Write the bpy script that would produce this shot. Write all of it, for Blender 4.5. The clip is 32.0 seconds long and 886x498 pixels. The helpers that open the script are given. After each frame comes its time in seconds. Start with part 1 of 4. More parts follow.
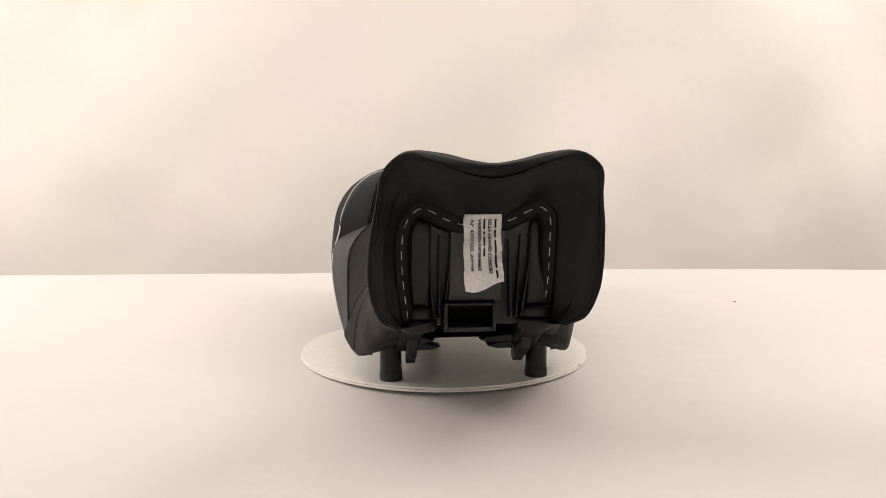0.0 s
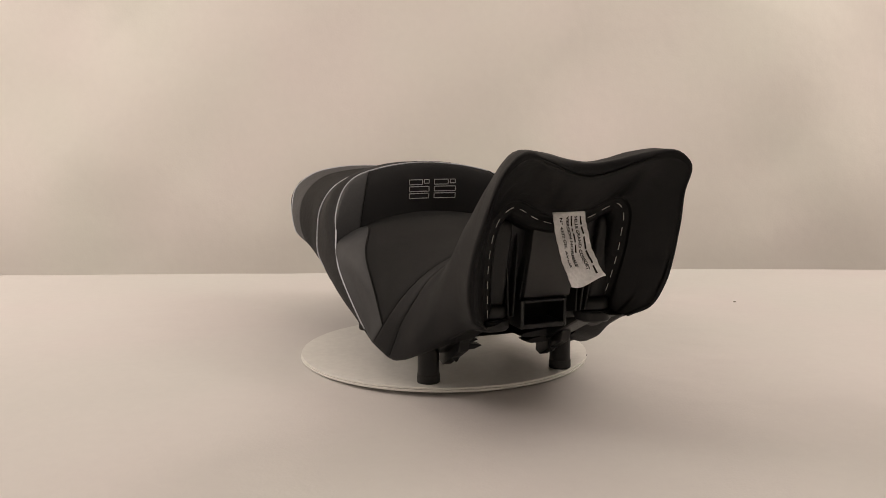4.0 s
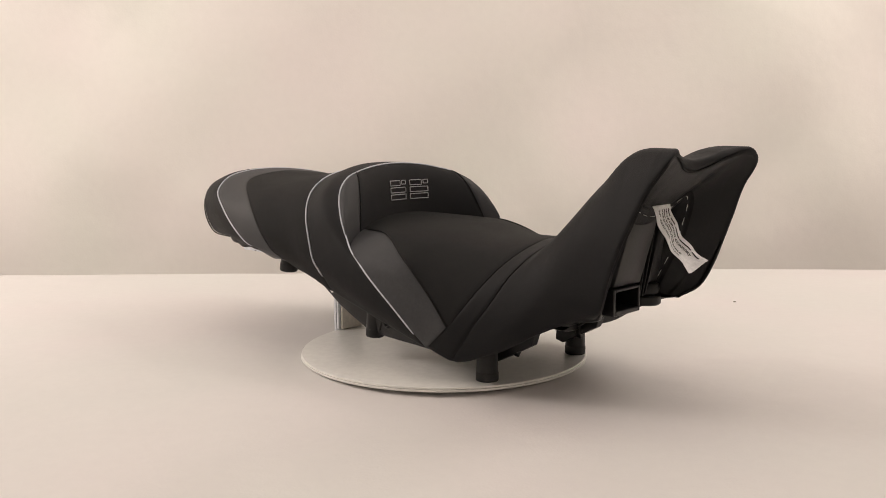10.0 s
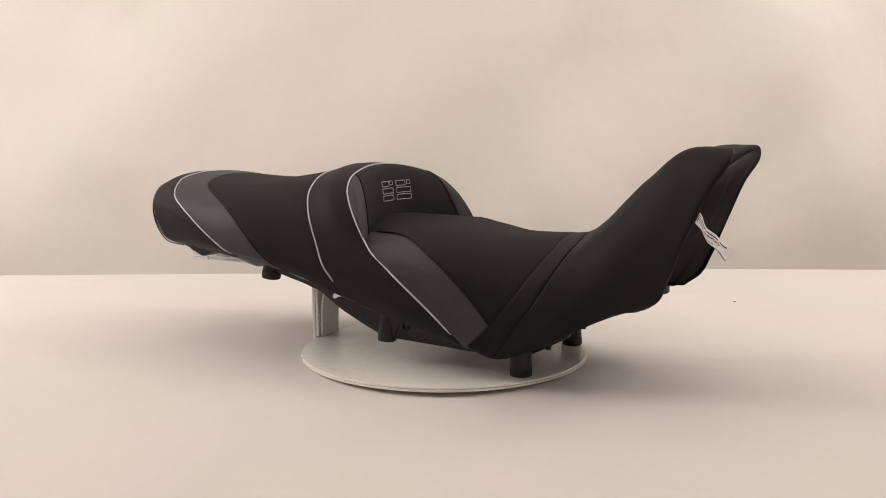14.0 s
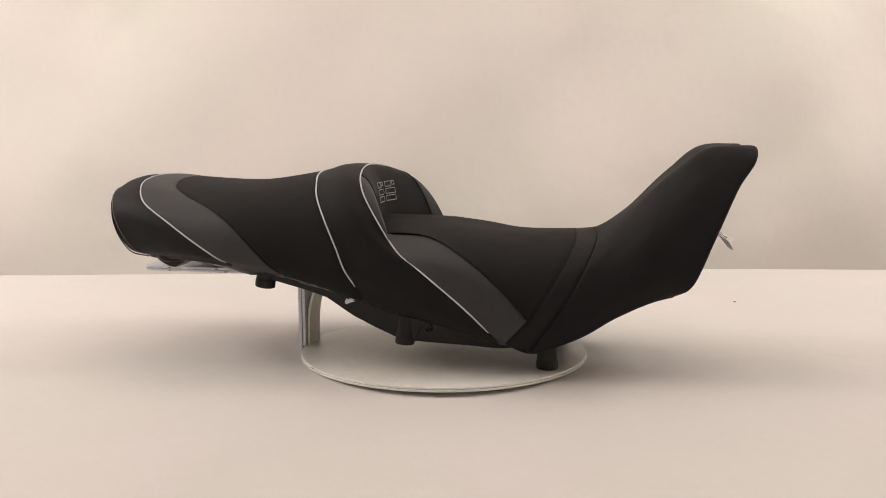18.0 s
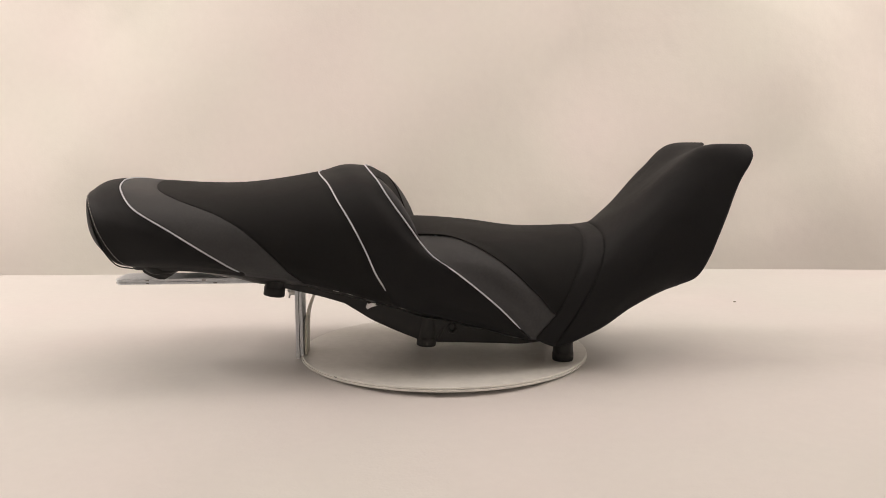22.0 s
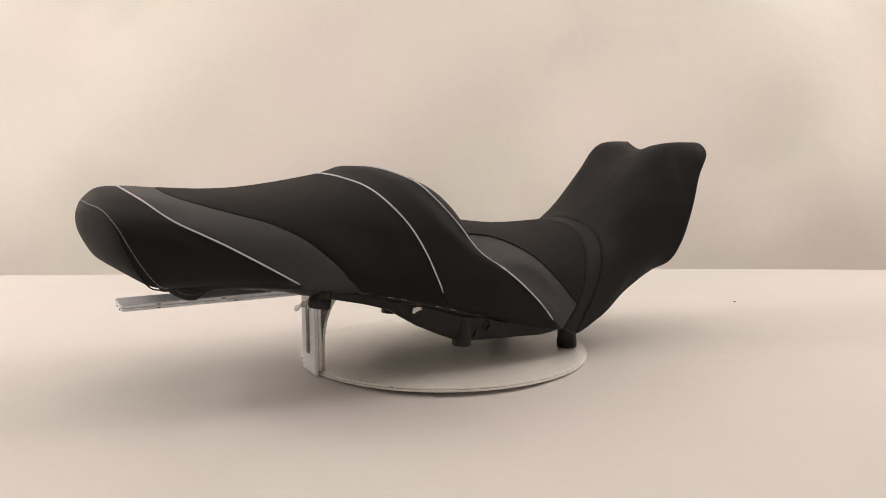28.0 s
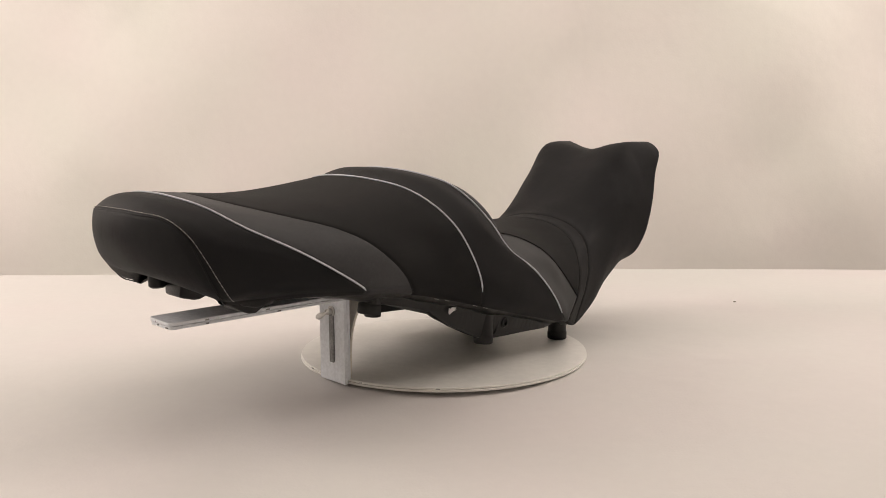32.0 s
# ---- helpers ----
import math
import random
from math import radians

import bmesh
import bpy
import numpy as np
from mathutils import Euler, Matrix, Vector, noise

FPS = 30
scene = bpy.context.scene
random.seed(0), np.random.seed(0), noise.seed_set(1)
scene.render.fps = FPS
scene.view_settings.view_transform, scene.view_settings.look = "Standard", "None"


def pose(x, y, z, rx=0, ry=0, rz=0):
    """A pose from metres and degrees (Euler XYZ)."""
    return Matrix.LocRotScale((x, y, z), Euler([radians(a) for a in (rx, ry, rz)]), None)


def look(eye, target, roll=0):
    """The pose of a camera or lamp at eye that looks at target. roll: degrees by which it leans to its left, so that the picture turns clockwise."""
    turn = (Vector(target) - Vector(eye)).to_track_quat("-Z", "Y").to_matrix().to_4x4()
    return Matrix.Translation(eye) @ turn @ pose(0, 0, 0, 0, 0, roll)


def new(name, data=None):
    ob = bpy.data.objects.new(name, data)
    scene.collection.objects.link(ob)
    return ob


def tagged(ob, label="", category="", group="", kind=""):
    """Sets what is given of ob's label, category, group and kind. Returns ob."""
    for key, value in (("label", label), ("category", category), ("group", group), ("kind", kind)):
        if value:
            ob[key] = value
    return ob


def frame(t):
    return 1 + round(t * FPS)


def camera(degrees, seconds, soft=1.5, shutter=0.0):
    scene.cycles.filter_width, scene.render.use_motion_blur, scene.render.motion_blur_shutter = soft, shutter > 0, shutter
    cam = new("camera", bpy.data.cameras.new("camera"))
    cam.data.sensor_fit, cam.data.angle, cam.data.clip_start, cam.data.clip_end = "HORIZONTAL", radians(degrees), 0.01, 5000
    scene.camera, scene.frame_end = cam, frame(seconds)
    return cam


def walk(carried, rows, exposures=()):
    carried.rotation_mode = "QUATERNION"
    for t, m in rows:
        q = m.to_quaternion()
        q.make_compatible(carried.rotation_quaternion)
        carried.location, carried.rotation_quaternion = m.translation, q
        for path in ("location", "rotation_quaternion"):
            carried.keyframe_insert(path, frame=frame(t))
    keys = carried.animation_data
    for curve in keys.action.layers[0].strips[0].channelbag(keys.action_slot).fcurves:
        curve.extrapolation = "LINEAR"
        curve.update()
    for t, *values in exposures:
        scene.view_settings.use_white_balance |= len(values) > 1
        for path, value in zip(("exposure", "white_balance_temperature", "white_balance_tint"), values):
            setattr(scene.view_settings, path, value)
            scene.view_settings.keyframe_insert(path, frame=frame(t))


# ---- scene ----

# The camera stands on a tripod before a turntable; the axis of the table is the world's z axis.
cam = camera(54.92, 32.0, soft=0.6)
EYE = Vector((0.0, -0.9762, 0.2455))
AHEAD = Vector((-0.00075, 0.99167, -0.12877))
VIEW = look(EYE, EYE + AHEAD, -0.198)
walk(cam, [(0, VIEW), (32, VIEW)],
     exposures=[(0, 0.34, 6390, 9), (0.5, 0.13, 6440, 9), (1, -0.19, 6500, 10), (1.5, -0.68, 6500, 10), (2, -0.87, 6500, 10), (2.5, -0.61, 6600, 10), (3, -0.54, 6750, 10), (3.5, -0.41, 6750, 10),
                (4.5, -0.25, 6600, 10), (5.5, -0.10, 6550, 10), (6.5, -0.02, 6500, 10), (8, 0.0, 6500, 10), (32, 0.0, 6500, 10)])

# ---- light: an added ceiling-wide fill and two unseen soft lamps at the sides, pale walls all round ----
world = bpy.data.worlds.new("room_air")
world.use_nodes = True
world.node_tree.nodes["Background"].inputs[0].default_value = (1.0, 0.9, 0.78, 1)
world.node_tree.nodes["Background"].inputs[1].default_value = 0.05
scene.world = world


def area(name, eye, target, sx, sy, watts, colour):
    data = bpy.data.lights.new(name, "AREA")
    data.shape, data.size, data.size_y, data.energy, data.color = "RECTANGLE", sx, sy, watts, colour
    ob = new(name, data)
    ob.matrix_world = look(eye, target)
    return tagged(ob, "unseen diffused warm lamp added to light the display table", "lamp")


# the wide panel is added in place of ceiling bounce, to lighten the shadows
area("ceiling_fill", (-0.05, 0.30, 2.03), (-0.05, 0.31, 0), 3.0, 2.6, 20.6, (1.0, 0.888, 0.815))
area("softbox_west", (-1.80, 0.05, 1.15), (0.10, 0.70, 0.0), 0.8, 0.8, 19.3, (1.0, 0.888, 0.820))
area("softbox_east", (1.38, 0.20, 1.42), (0.72, 0.90, 0.30), 0.7, 0.7, 11.4, (1.0, 0.888, 0.820))


# ---- materials ----
def mat(name, base, rough, spec=0.5, metal=0.0):
    m = bpy.data.materials.new(name)
    m.use_nodes = True
    b = m.node_tree.nodes["Principled BSDF"]
    b.inputs["Base Color"].default_value = (*base, 1)
    b.inputs["Roughness"].default_value = rough
    b.inputs["Specular IOR Level"].default_value = spec
    b.inputs["Metallic"].default_value = metal
    return m, m.node_tree, b


def vary(nt, b, base, scale, amount, scale2=0.0, amount2=0.0, detail=4):
    """Colour that drifts round base at two scales, in object space."""
    tc = nt.nodes.new("ShaderNodeTexCoord")
    fac = None
    for sc, am in ((scale, amount), (scale2, amount2)):
        if not am:
            continue
        n = nt.nodes.new("ShaderNodeTexNoise")
        n.inputs["Scale"].default_value, n.inputs["Detail"].default_value = sc, detail
        nt.links.new(tc.outputs["Object"], n.inputs["Vector"])
        r = nt.nodes.new("ShaderNodeMapRange")
        r.inputs["From Min"].default_value, r.inputs["From Max"].default_value = 0.3, 0.7
        r.inputs["To Min"].default_value, r.inputs["To Max"].default_value = 1 - am, 1 + am
        nt.links.new(n.outputs["Fac"], r.inputs["Value"])
        if fac is None:
            fac = r.outputs[0]
        else:
            mul = nt.nodes.new("ShaderNodeMath")
            mul.operation = "MULTIPLY"
            nt.links.new(fac, mul.inputs[0])
            nt.links.new(r.outputs[0], mul.inputs[1])
            fac = mul.outputs[0]
    v = nt.nodes.new("ShaderNodeVectorMath")
    v.operation = "SCALE"
    v.inputs[0].default_value = base
    nt.links.new(fac, v.inputs["Scale"])
    nt.links.new(v.outputs[0], b.inputs["Base Color"])
    return tc


def bump(nt, b, tc, layers):
    """Relief from noise layers (scale, height in metres)."""
    last = None
    for sc, h in layers:
        n = nt.nodes.new("ShaderNodeTexNoise")
        n.inputs["Scale"].default_value, n.inputs["Detail"].default_value = sc, 3
        nt.links.new(tc.outputs["Object"], n.inputs["Vector"])
        k = nt.nodes.new("ShaderNodeBump")
        k.inputs["Strength"].default_value, k.inputs["Distance"].default_value = 1.0, h
        nt.links.new(n.outputs["Fac"], k.inputs["Height"])
        if last:
            nt.links.new(last.outputs[0], k.inputs["Normal"])
        last = k
    nt.links.new(last.outputs[0], b.inputs["Normal"])


def tinted(m, pale, rosy, scale):
    """Lets a cover drift between two close tints over large patches."""
    nt = m.node_tree
    tc, n, mix = nt.nodes.new("ShaderNodeTexCoord"), nt.nodes.new("ShaderNodeTexNoise"), nt.nodes.new("ShaderNodeMix")
    n.inputs["Scale"].default_value, n.inputs["Detail"].default_value = scale, 2
    mix.data_type = "RGBA"
    nt.links.new(tc.outputs["Object"], n.inputs["Vector"])
    r = nt.nodes.new("ShaderNodeMapRange")
    r.inputs["From Min"].default_value, r.inputs["From Max"].default_value = 0.35, 0.65
    nt.links.new(n.outputs["Fac"], r.inputs["Value"])
    nt.links.new(r.outputs[0], mix.inputs["Factor"])
    for sock in mix.inputs:
        if sock.type == "RGBA":
            sock.default_value = (*(pale if sock.name == "A" else rosy), 1)
    scaler = [x for x in nt.nodes if x.type == "VECT_MATH"][0]
    nt.links.new([o for o in mix.outputs if o.type == "RGBA"][0], scaler.inputs[0])
    return m


def surface(name, base, rough, layers, scale=12, amount=0.1, scale2=400, amount2=0.1, spec=0.5, metal=0.0):
    m, nt, b = mat(name, base, rough, spec, metal)
    tc = vary(nt, b, base, scale, amount, scale2, amount2)
    if layers:
        bump(nt, b, tc, layers)
    return m


DARK = surface("black_technical_fabric", (0.0064, 0.0065, 0.0072), 0.62, [(1500, 0.00022), (28, 0.0012)], spec=0.20)
DARK_GRIP = surface("black_grip_fabric", (0.0076, 0.0076, 0.0076), 0.72, [(2200, 0.0003), (24, 0.001)], spec=0.18)
GREY = surface("slate_grey_vinyl", (0.0370, 0.0380, 0.0405), 0.56, [(1700, 0.0002), (30, 0.0008)], spec=0.3)
VINYL = surface("black_smooth_vinyl", (0.0042, 0.0041, 0.0042), 0.42, [(900, 0.0002), (35, 0.0015)], spec=0.22)
PLASTIC = surface("black_moulded_plastic", (0.0080, 0.0080, 0.0080), 0.36, [(700, 0.00015)], spec=0.4)
PAN = surface("satin_black_pan", (0.0085, 0.0085, 0.0086), 0.38, [(600, 0.0002), (40, 0.0008)], spec=0.3)
TRIM = surface("black_trim_vinyl", (0.0028, 0.0028, 0.0029), 0.42, [(600, 0.0002), (50, 0.001)], spec=0.16)
GLOSS = surface("glossy_black_vinyl", (0.006, 0.006, 0.006), 0.28, [(500, 0.0002), (60, 0.0012)], spec=0.5)
SATIN = surface("satin_black_moulding", (0.018, 0.0177, 0.0175), 0.45, [(700, 0.00015), (45, 0.0006)], spec=0.5)
RUBBER = surface("black_rubber", (0.010, 0.0098, 0.0098), 0.6, [(500, 0.0002)], spec=0.4)
PIPING = surface("silver_piping", (0.52, 0.54, 0.59), 0.33, [(1200, 0.0001)], spec=0.6)
THREAD = surface("pale_thread", (0.66, 0.65, 0.62), 0.7, [(2500, 0.0001)])
TAN_THREAD = surface("tan_thread", (0.36, 0.34, 0.32), 0.7, [(2500, 0.0001)])
SEAM = surface("black_thread", (0.010, 0.010, 0.010), 0.75, [(2500, 0.0001)], spec=0.2)
SILVER = surface("silver_embroidery", (0.42, 0.42, 0.43), 0.5, [(2600, 0.0002)])
CLOTH = surface("white_label_cloth", (0.86, 0.85, 0.85), 0.8, [(1800, 0.0002), (90, 0.0012)], spec=0.2)
INK = surface("black_ink", (0.02, 0.02, 0.02), 0.7, [], spec=0.2)
DISC_PAINT = surface("white_painted_board", (0.79, 0.785, 0.745), 0.32, [(60, 0.0004), (900, 0.0001)], 5, 0.05, 120, 0.04)
POST_PAINT = surface("white_painted_steel", (0.79, 0.82, 0.86), 0.4, [(200, 0.0003)], 20, 0.06, 260, 0.08)
CREAM_PAINT = surface("cream_painted_steel", (0.74, 0.70, 0.62), 0.5, [(200, 0.0003)], 20, 0.06, 260, 0.08)
STEEL = surface("zinc_plated_steel", (0.55, 0.54, 0.52), 0.35, [(400, 0.0002)], metal=0.9)
SLOT = surface("grimy_bare_metal", (0.26, 0.26, 0.26), 0.6, [(300, 0.0003)], 60, 0.4, 500, 0.3)
SHEET = surface("cream_paper_backdrop", (0.81, 0.785, 0.745), 0.75, [(3.2, 0.011), (7, 0.004), (250, 0.0002)], 2.5, 0.02, 60, 0.008, spec=0.25)
TABLE = surface("cream_vinyl_table_sheet", (0.662, 0.648, 0.622), 0.6, [(2.6, 0.012), (5, 0.005), (350, 0.0002)], 3.0, 0.02, 90, 0.01, spec=0.3)
tinted(SHEET, (0.805, 0.795, 0.739), (0.825, 0.775, 0.745), 2.2)
tinted(TABLE, (0.657, 0.653, 0.625), (0.674, 0.643, 0.628), 2.6)
ROOM = surface("pale_plaster", (0.86, 0.84, 0.81), 0.8, [(40, 0.001)], 3, 0.04, 60, 0.03)
SPECK = surface("dark_crumb", (0.30, 0.27, 0.23), 0.8, [])


# ---- mesh helpers ----
def mesh_ob(name, verts, faces, material, parent=None, label="", smooth=True):
    me = bpy.data.meshes.new(name)
    me.from_pydata([tuple(v) for v in verts], [], [tuple(f) for f in faces])
    me.materials.append(material)
    if smooth:
        me.polygons.foreach_set("use_smooth", [True] * len(me.polygons))
    me.update()
    ob = new(name, me)
    if parent:
        ob.parent = parent
    if label:
        ob["label"] = label
    return ob


def part(name, bm, material, parent, label="", smooth=False, angle=40):
    me = bpy.data.meshes.new(name)
    bmesh.ops.recalc_face_normals(bm, faces=bm.faces)
    for f in bm.faces:
        f.smooth = smooth
    if smooth:
        for e in bm.edges:
            if len(e.link_faces) == 2 and e.calc_face_angle(0) > radians(angle):
                e.smooth = False
    bm.to_mesh(me)
    bm.free()
    me.materials.append(material)
    ob = new(name, me)
    if parent:
        ob.parent = parent
    if label:
        ob["label"] = label
    return ob


def box(x0, x1, y0, y1, z0, z1, bevel=0.001, seg=2):
    bm = bmesh.new()
    bmesh.ops.create_cube(bm, size=1)
    for v in bm.verts:
        v.co = Vector(((x0 + x1) / 2 + v.co.x * (x1 - x0), (y0 + y1) / 2 + v.co.y * (y1 - y0), (z0 + z1) / 2 + v.co.z * (z1 - z0)))
    if bevel:
        bmesh.ops.bevel(bm, geom=bm.edges[:], offset=bevel, segments=seg, affect="EDGES", profile=0.5)
    return bm


def prism(outline, axis, a, b, bevel=0.0, seg=2):
    """A plate of that outline (pairs), from a to b along the axis."""
    bm = bmesh.new()
    put = {"x": lambda p, k: (k, p[0], p[1]), "y": lambda p, k: (p[0], k, p[1]), "z": lambda p, k: (p[0], p[1], k)}[axis]
    lo = [bm.verts.new(put(p, a)) for p in outline]
    hi = [bm.verts.new(put(p, b)) for p in outline]
    n = len(outline)
    bm.faces.new(lo)
    bm.faces.new(hi[::-1])
    for i in range(n):
        bm.faces.new((lo[i], hi[i], hi[(i + 1) % n], lo[(i + 1) % n]))
    bmesh.ops.recalc_face_normals(bm, faces=bm.faces)
    if bevel:
        bmesh.ops.bevel(bm, geom=bm.edges[:], offset=bevel, segments=seg, affect="EDGES", profile=0.5)
    return bm


def turned(profile, sides=32, m=None):
    """A turned solid from (radius, height) pairs, closed at both ends."""
    bm = bmesh.new()
    rings = [[bm.verts.new((r * math.cos(2 * math.pi * k / sides), r * math.sin(2 * math.pi * k / sides), z)) for k in range(sides)] for r, z in profile]
    for a, b in zip(rings, rings[1:]):
        for k in range(sides):
            bm.faces.new((a[k], a[(k + 1) % sides], b[(k + 1) % sides], b[k]))
    bm.faces.new(rings[0][::-1])
    bm.faces.new(rings[-1])
    if m:
        bm.transform(m)
    return bm


def spline(pts, n, even=True):
    """n points on a smooth curve through pts, evenly spaced."""
    p = np.array(pts, float)
    d = np.linalg.norm(np.diff(p, axis=0), axis=1) ** 0.75
    t = np.concatenate([[0], np.cumsum(d)])
    g = np.empty_like(p)
    s = np.diff(p, axis=0) / d[:, None]
    g[0], g[-1] = s[0], s[-1]
    for i in range(1, len(p) - 1):
        g[i] = (s[i - 1] * d[i] + s[i] * d[i - 1]) / (d[i - 1] + d[i])
    out = []
    m = 24
    for i in range(len(d)):
        for k in range(m if i < len(d) - 1 else m + 1):
            x = k / m
            out.append((2 * x**3 - 3 * x**2 + 1) * p[i] + (x**3 - 2 * x**2 + x) * d[i] * g[i] + (3 * x**2 - 2 * x**3) * p[i + 1] + (x**3 - x**2) * d[i] * g[i + 1])
    out = np.array(out)
    if not even:
        return out
    a = np.concatenate([[0], np.cumsum(np.linalg.norm(np.diff(out, axis=0), axis=1))])
    w = np.linspace(0, a[-1], n)
    return np.stack([np.interp(w, a, out[:, k]) for k in range(3)], 1)


def half(pts, n):
    """Like spline, for a curve that ends on the middle plane and crosses it squarely."""
    p = np.array(pts, float)
    full = np.concatenate([p, (p * [1, -1, 1])[-2::-1]])
    return spline(full, 2 * n - 1)[:n]


def loft(curves, rows):
    """Grids between neighbouring curves, smooth across them; rows: the count for each interval, closer at the seams."""
    c = np.array(curves)
    d = np.array([np.linalg.norm(c[i + 1] - c[i], axis=1).mean() for i in range(len(c) - 1)])
    s = [(c[i + 1] - c[i]) / d[i] for i in range(len(d))]
    g = [s[0]] + [(s[i - 1] * d[i] + s[i] * d[i - 1]) / (d[i - 1] + d[i]) for i in range(1, len(d))] + [s[-1]]
    grids = []
    for i, n in enumerate(rows):
        x = ((1 - np.cos(np.pi * np.linspace(0, 1, n))) / 2)[:, None, None]
        grids.append((2 * x**3 - 3 * x**2 + 1) * c[i] + (x**3 - 2 * x**2 + x) * d[i] * g[i] + (3 * x**2 - 2 * x**3) * c[i + 1] + (x**3 - x**2) * d[i] * g[i + 1])
    return grids


def outward(g, centre):
    n = np.cross(np.gradient(g, axis=0), np.gradient(g, axis=1))
    n /= np.linalg.norm(n, axis=2, keepdims=True) + 1e-12
    return n * np.sign(((g - centre) * n).sum(2, keepdims=True))


def groove(g, first, last, centre=(0, 0, 0.1), depth=0.0010, width=0.0017, low=False, high=False):
    """Sinks the seams at a panel's edges."""
    n = outward(g, np.array(centre))

    def along(a, ax):
        w = np.linalg.norm(np.diff(a, axis=ax), axis=2)
        z = np.zeros_like(np.take(w, [0], axis=ax))
        return np.concatenate([z, np.cumsum(w, axis=ax)], axis=ax)

    du, dv = along(g, 0), along(g, 1)
    k = np.zeros(g.shape[:2])
    if first:
        k = np.maximum(k, np.exp(-(du / width) ** 2))
    if last:
        k = np.maximum(k, np.exp(-((du[-1:] - du) / width) ** 2))
    if low:
        k = np.maximum(k, np.exp(-(dv / width) ** 2))
    if high:
        k = np.maximum(k, np.exp(-((dv[:, -1:] - dv) / width) ** 2))
    return g - n * (k * depth)[..., None]


def lip(g, size=1.0):
    """Turns the lower edge of a cover under, towards the base."""
    e = g[:, 0]
    size = np.broadcast_to(np.asarray(size, float), (len(e),))
    side = np.sign(e[:, 1:2] + 1e-9)
    rows = []
    for dy, dz in ((-0.030, 0.003), (-0.016, -0.0005), (-0.008, -0.0030), (-0.003, -0.0030)):
        r = e.copy()
        r[:, 1] += dy * side[:, 0] * size
        r[:, 2] += dz * size
        rows.append(r)
    return np.concatenate([np.stack(rows, 1), g], axis=1)


def both(g):
    """A grid from the near lower edge to the middle, carried on to the far lower edge."""
    return np.concatenate([g, (g * [1, -1, 1])[:, -2::-1]], axis=1)


def sheet(name, g, material, parent, label="", flip=None):
    r, c = g.shape[:2]
    idx = np.arange(r * c).reshape(r, c)
    q = np.stack([idx[:-1, :-1], idx[1:, :-1], idx[1:, 1:], idx[:-1, 1:]], -1).reshape(-1, 4)
    n = np.cross(np.gradient(g, axis=0), np.gradient(g, axis=1))
    out = (n * (g - np.array(flip if flip is not None else (0, 0, 0.1)))).sum()
    if out < 0:
        q = q[:, ::-1]
    return mesh_ob(name, g.reshape(-1, 3), q, material, parent, label)


def tube(path, radius, sides=8, taper=0.0):
    """A round cord along the path, as verts and faces."""
    p = np.array(path, float)
    t = np.gradient(p, axis=0)
    t /= np.linalg.norm(t, axis=1, keepdims=True) + 1e-12
    up = np.array([0.31, 0.17, 0.93])
    verts, faces = [], []
    for i in range(len(p)):
        a = np.cross(t[i], up)
        a /= np.linalg.norm(a) + 1e-12
        b = np.cross(t[i], a)
        r = radius * (1 - taper * (i < 2 or i > len(p) - 3))
        for k in range(sides):
            w = 2 * math.pi * k / sides
            verts.append(p[i] + r * (math.cos(w) * a + math.sin(w) * b))
    for i in range(len(p) - 1):
        for k in range(sides):
            j = (k + 1) % sides
            faces.append((i * sides + k, i * sides + j, (i + 1) * sides + j, (i + 1) * sides + k))
    faces.append(tuple(range(sides - 1, -1, -1)))
    faces.append(tuple(range((len(p) - 1) * sides, len(p) * sides)))
    return verts, faces


def cord(name, path, radius, material, parent, label="", sides=8, taper=0.0):
    v, f = tube(path, radius, sides, taper)
    return mesh_ob(name, v, f, material, parent, label)


def mirrored(c):
    return np.concatenate([c, (c * [1, -1, 1])[-2::-1]])


# ---- the set: table, paper backdrop, and an added unseen room ----
TABLE_Z = -0.0030


def table_sheet():
    """The covered table top; its far edge waves a little and rolls down behind."""
    xs = np.linspace(-1.5, 1.5, 241)
    edge = np.interp(xs, [-1.5, -0.9, -0.72, -0.21, 0.31, 0.56, 0.85, 1.5], [0.590, 0.585, 0.576, 0.605, 0.636, 0.630, 0.610, 0.60])
    edge = np.convolve(np.pad(edge, 4, mode="edge"), np.ones(9) / 9, "valid")
    rows = []
    for k in np.linspace(0, 1, 70):
        y = -1.6 + (edge + 1.6) * k
        z = TABLE_Z + np.array([0.0020 * noise.noise(Vector((a * 2.2, b * 2.2, 3.1))) + 0.0009 * noise.noise(Vector((a * 6 + b * 4, b * 9 - a * 3, 8.1))) for a, b in zip(xs, y)]) * np.clip((np.hypot(xs, y) - 0.2) / 0.2, 0, 1)
        for cx, lean, turn in ((-0.125, 0.31, 1), (0.222, -0.14, -1)):
            line = cx + lean * (y + 0.17)
            z = z - 0.0045 / (1 + np.exp(-turn * (xs - line) / 0.013)) * np.clip((-0.10 - y) / 0.15, 0, 1)
        rows.append(np.stack([xs, y, z], 1))
    last = rows[-1]
    for dy, dz in ((0.004, -0.0015), (0.007, -0.006), (0.008, -0.03), (0.008, -0.72)):
        rows.append(last + [0, dy, dz])
    g = np.array(rows)
    ob = sheet("table_sheet", g, TABLE, None, flip=(0, 0, -3))
    tagged(ob, "cream smooth vinyl sheet covering the display table", "table cover", kind="structure")
    slab = part("table", box(-1.49, 1.49, -1.59, 0.565, -0.75, -0.022, 0.004), ROOM, None)
    tagged(slab, "pale plain table under the cream sheet", "table", kind="structure")


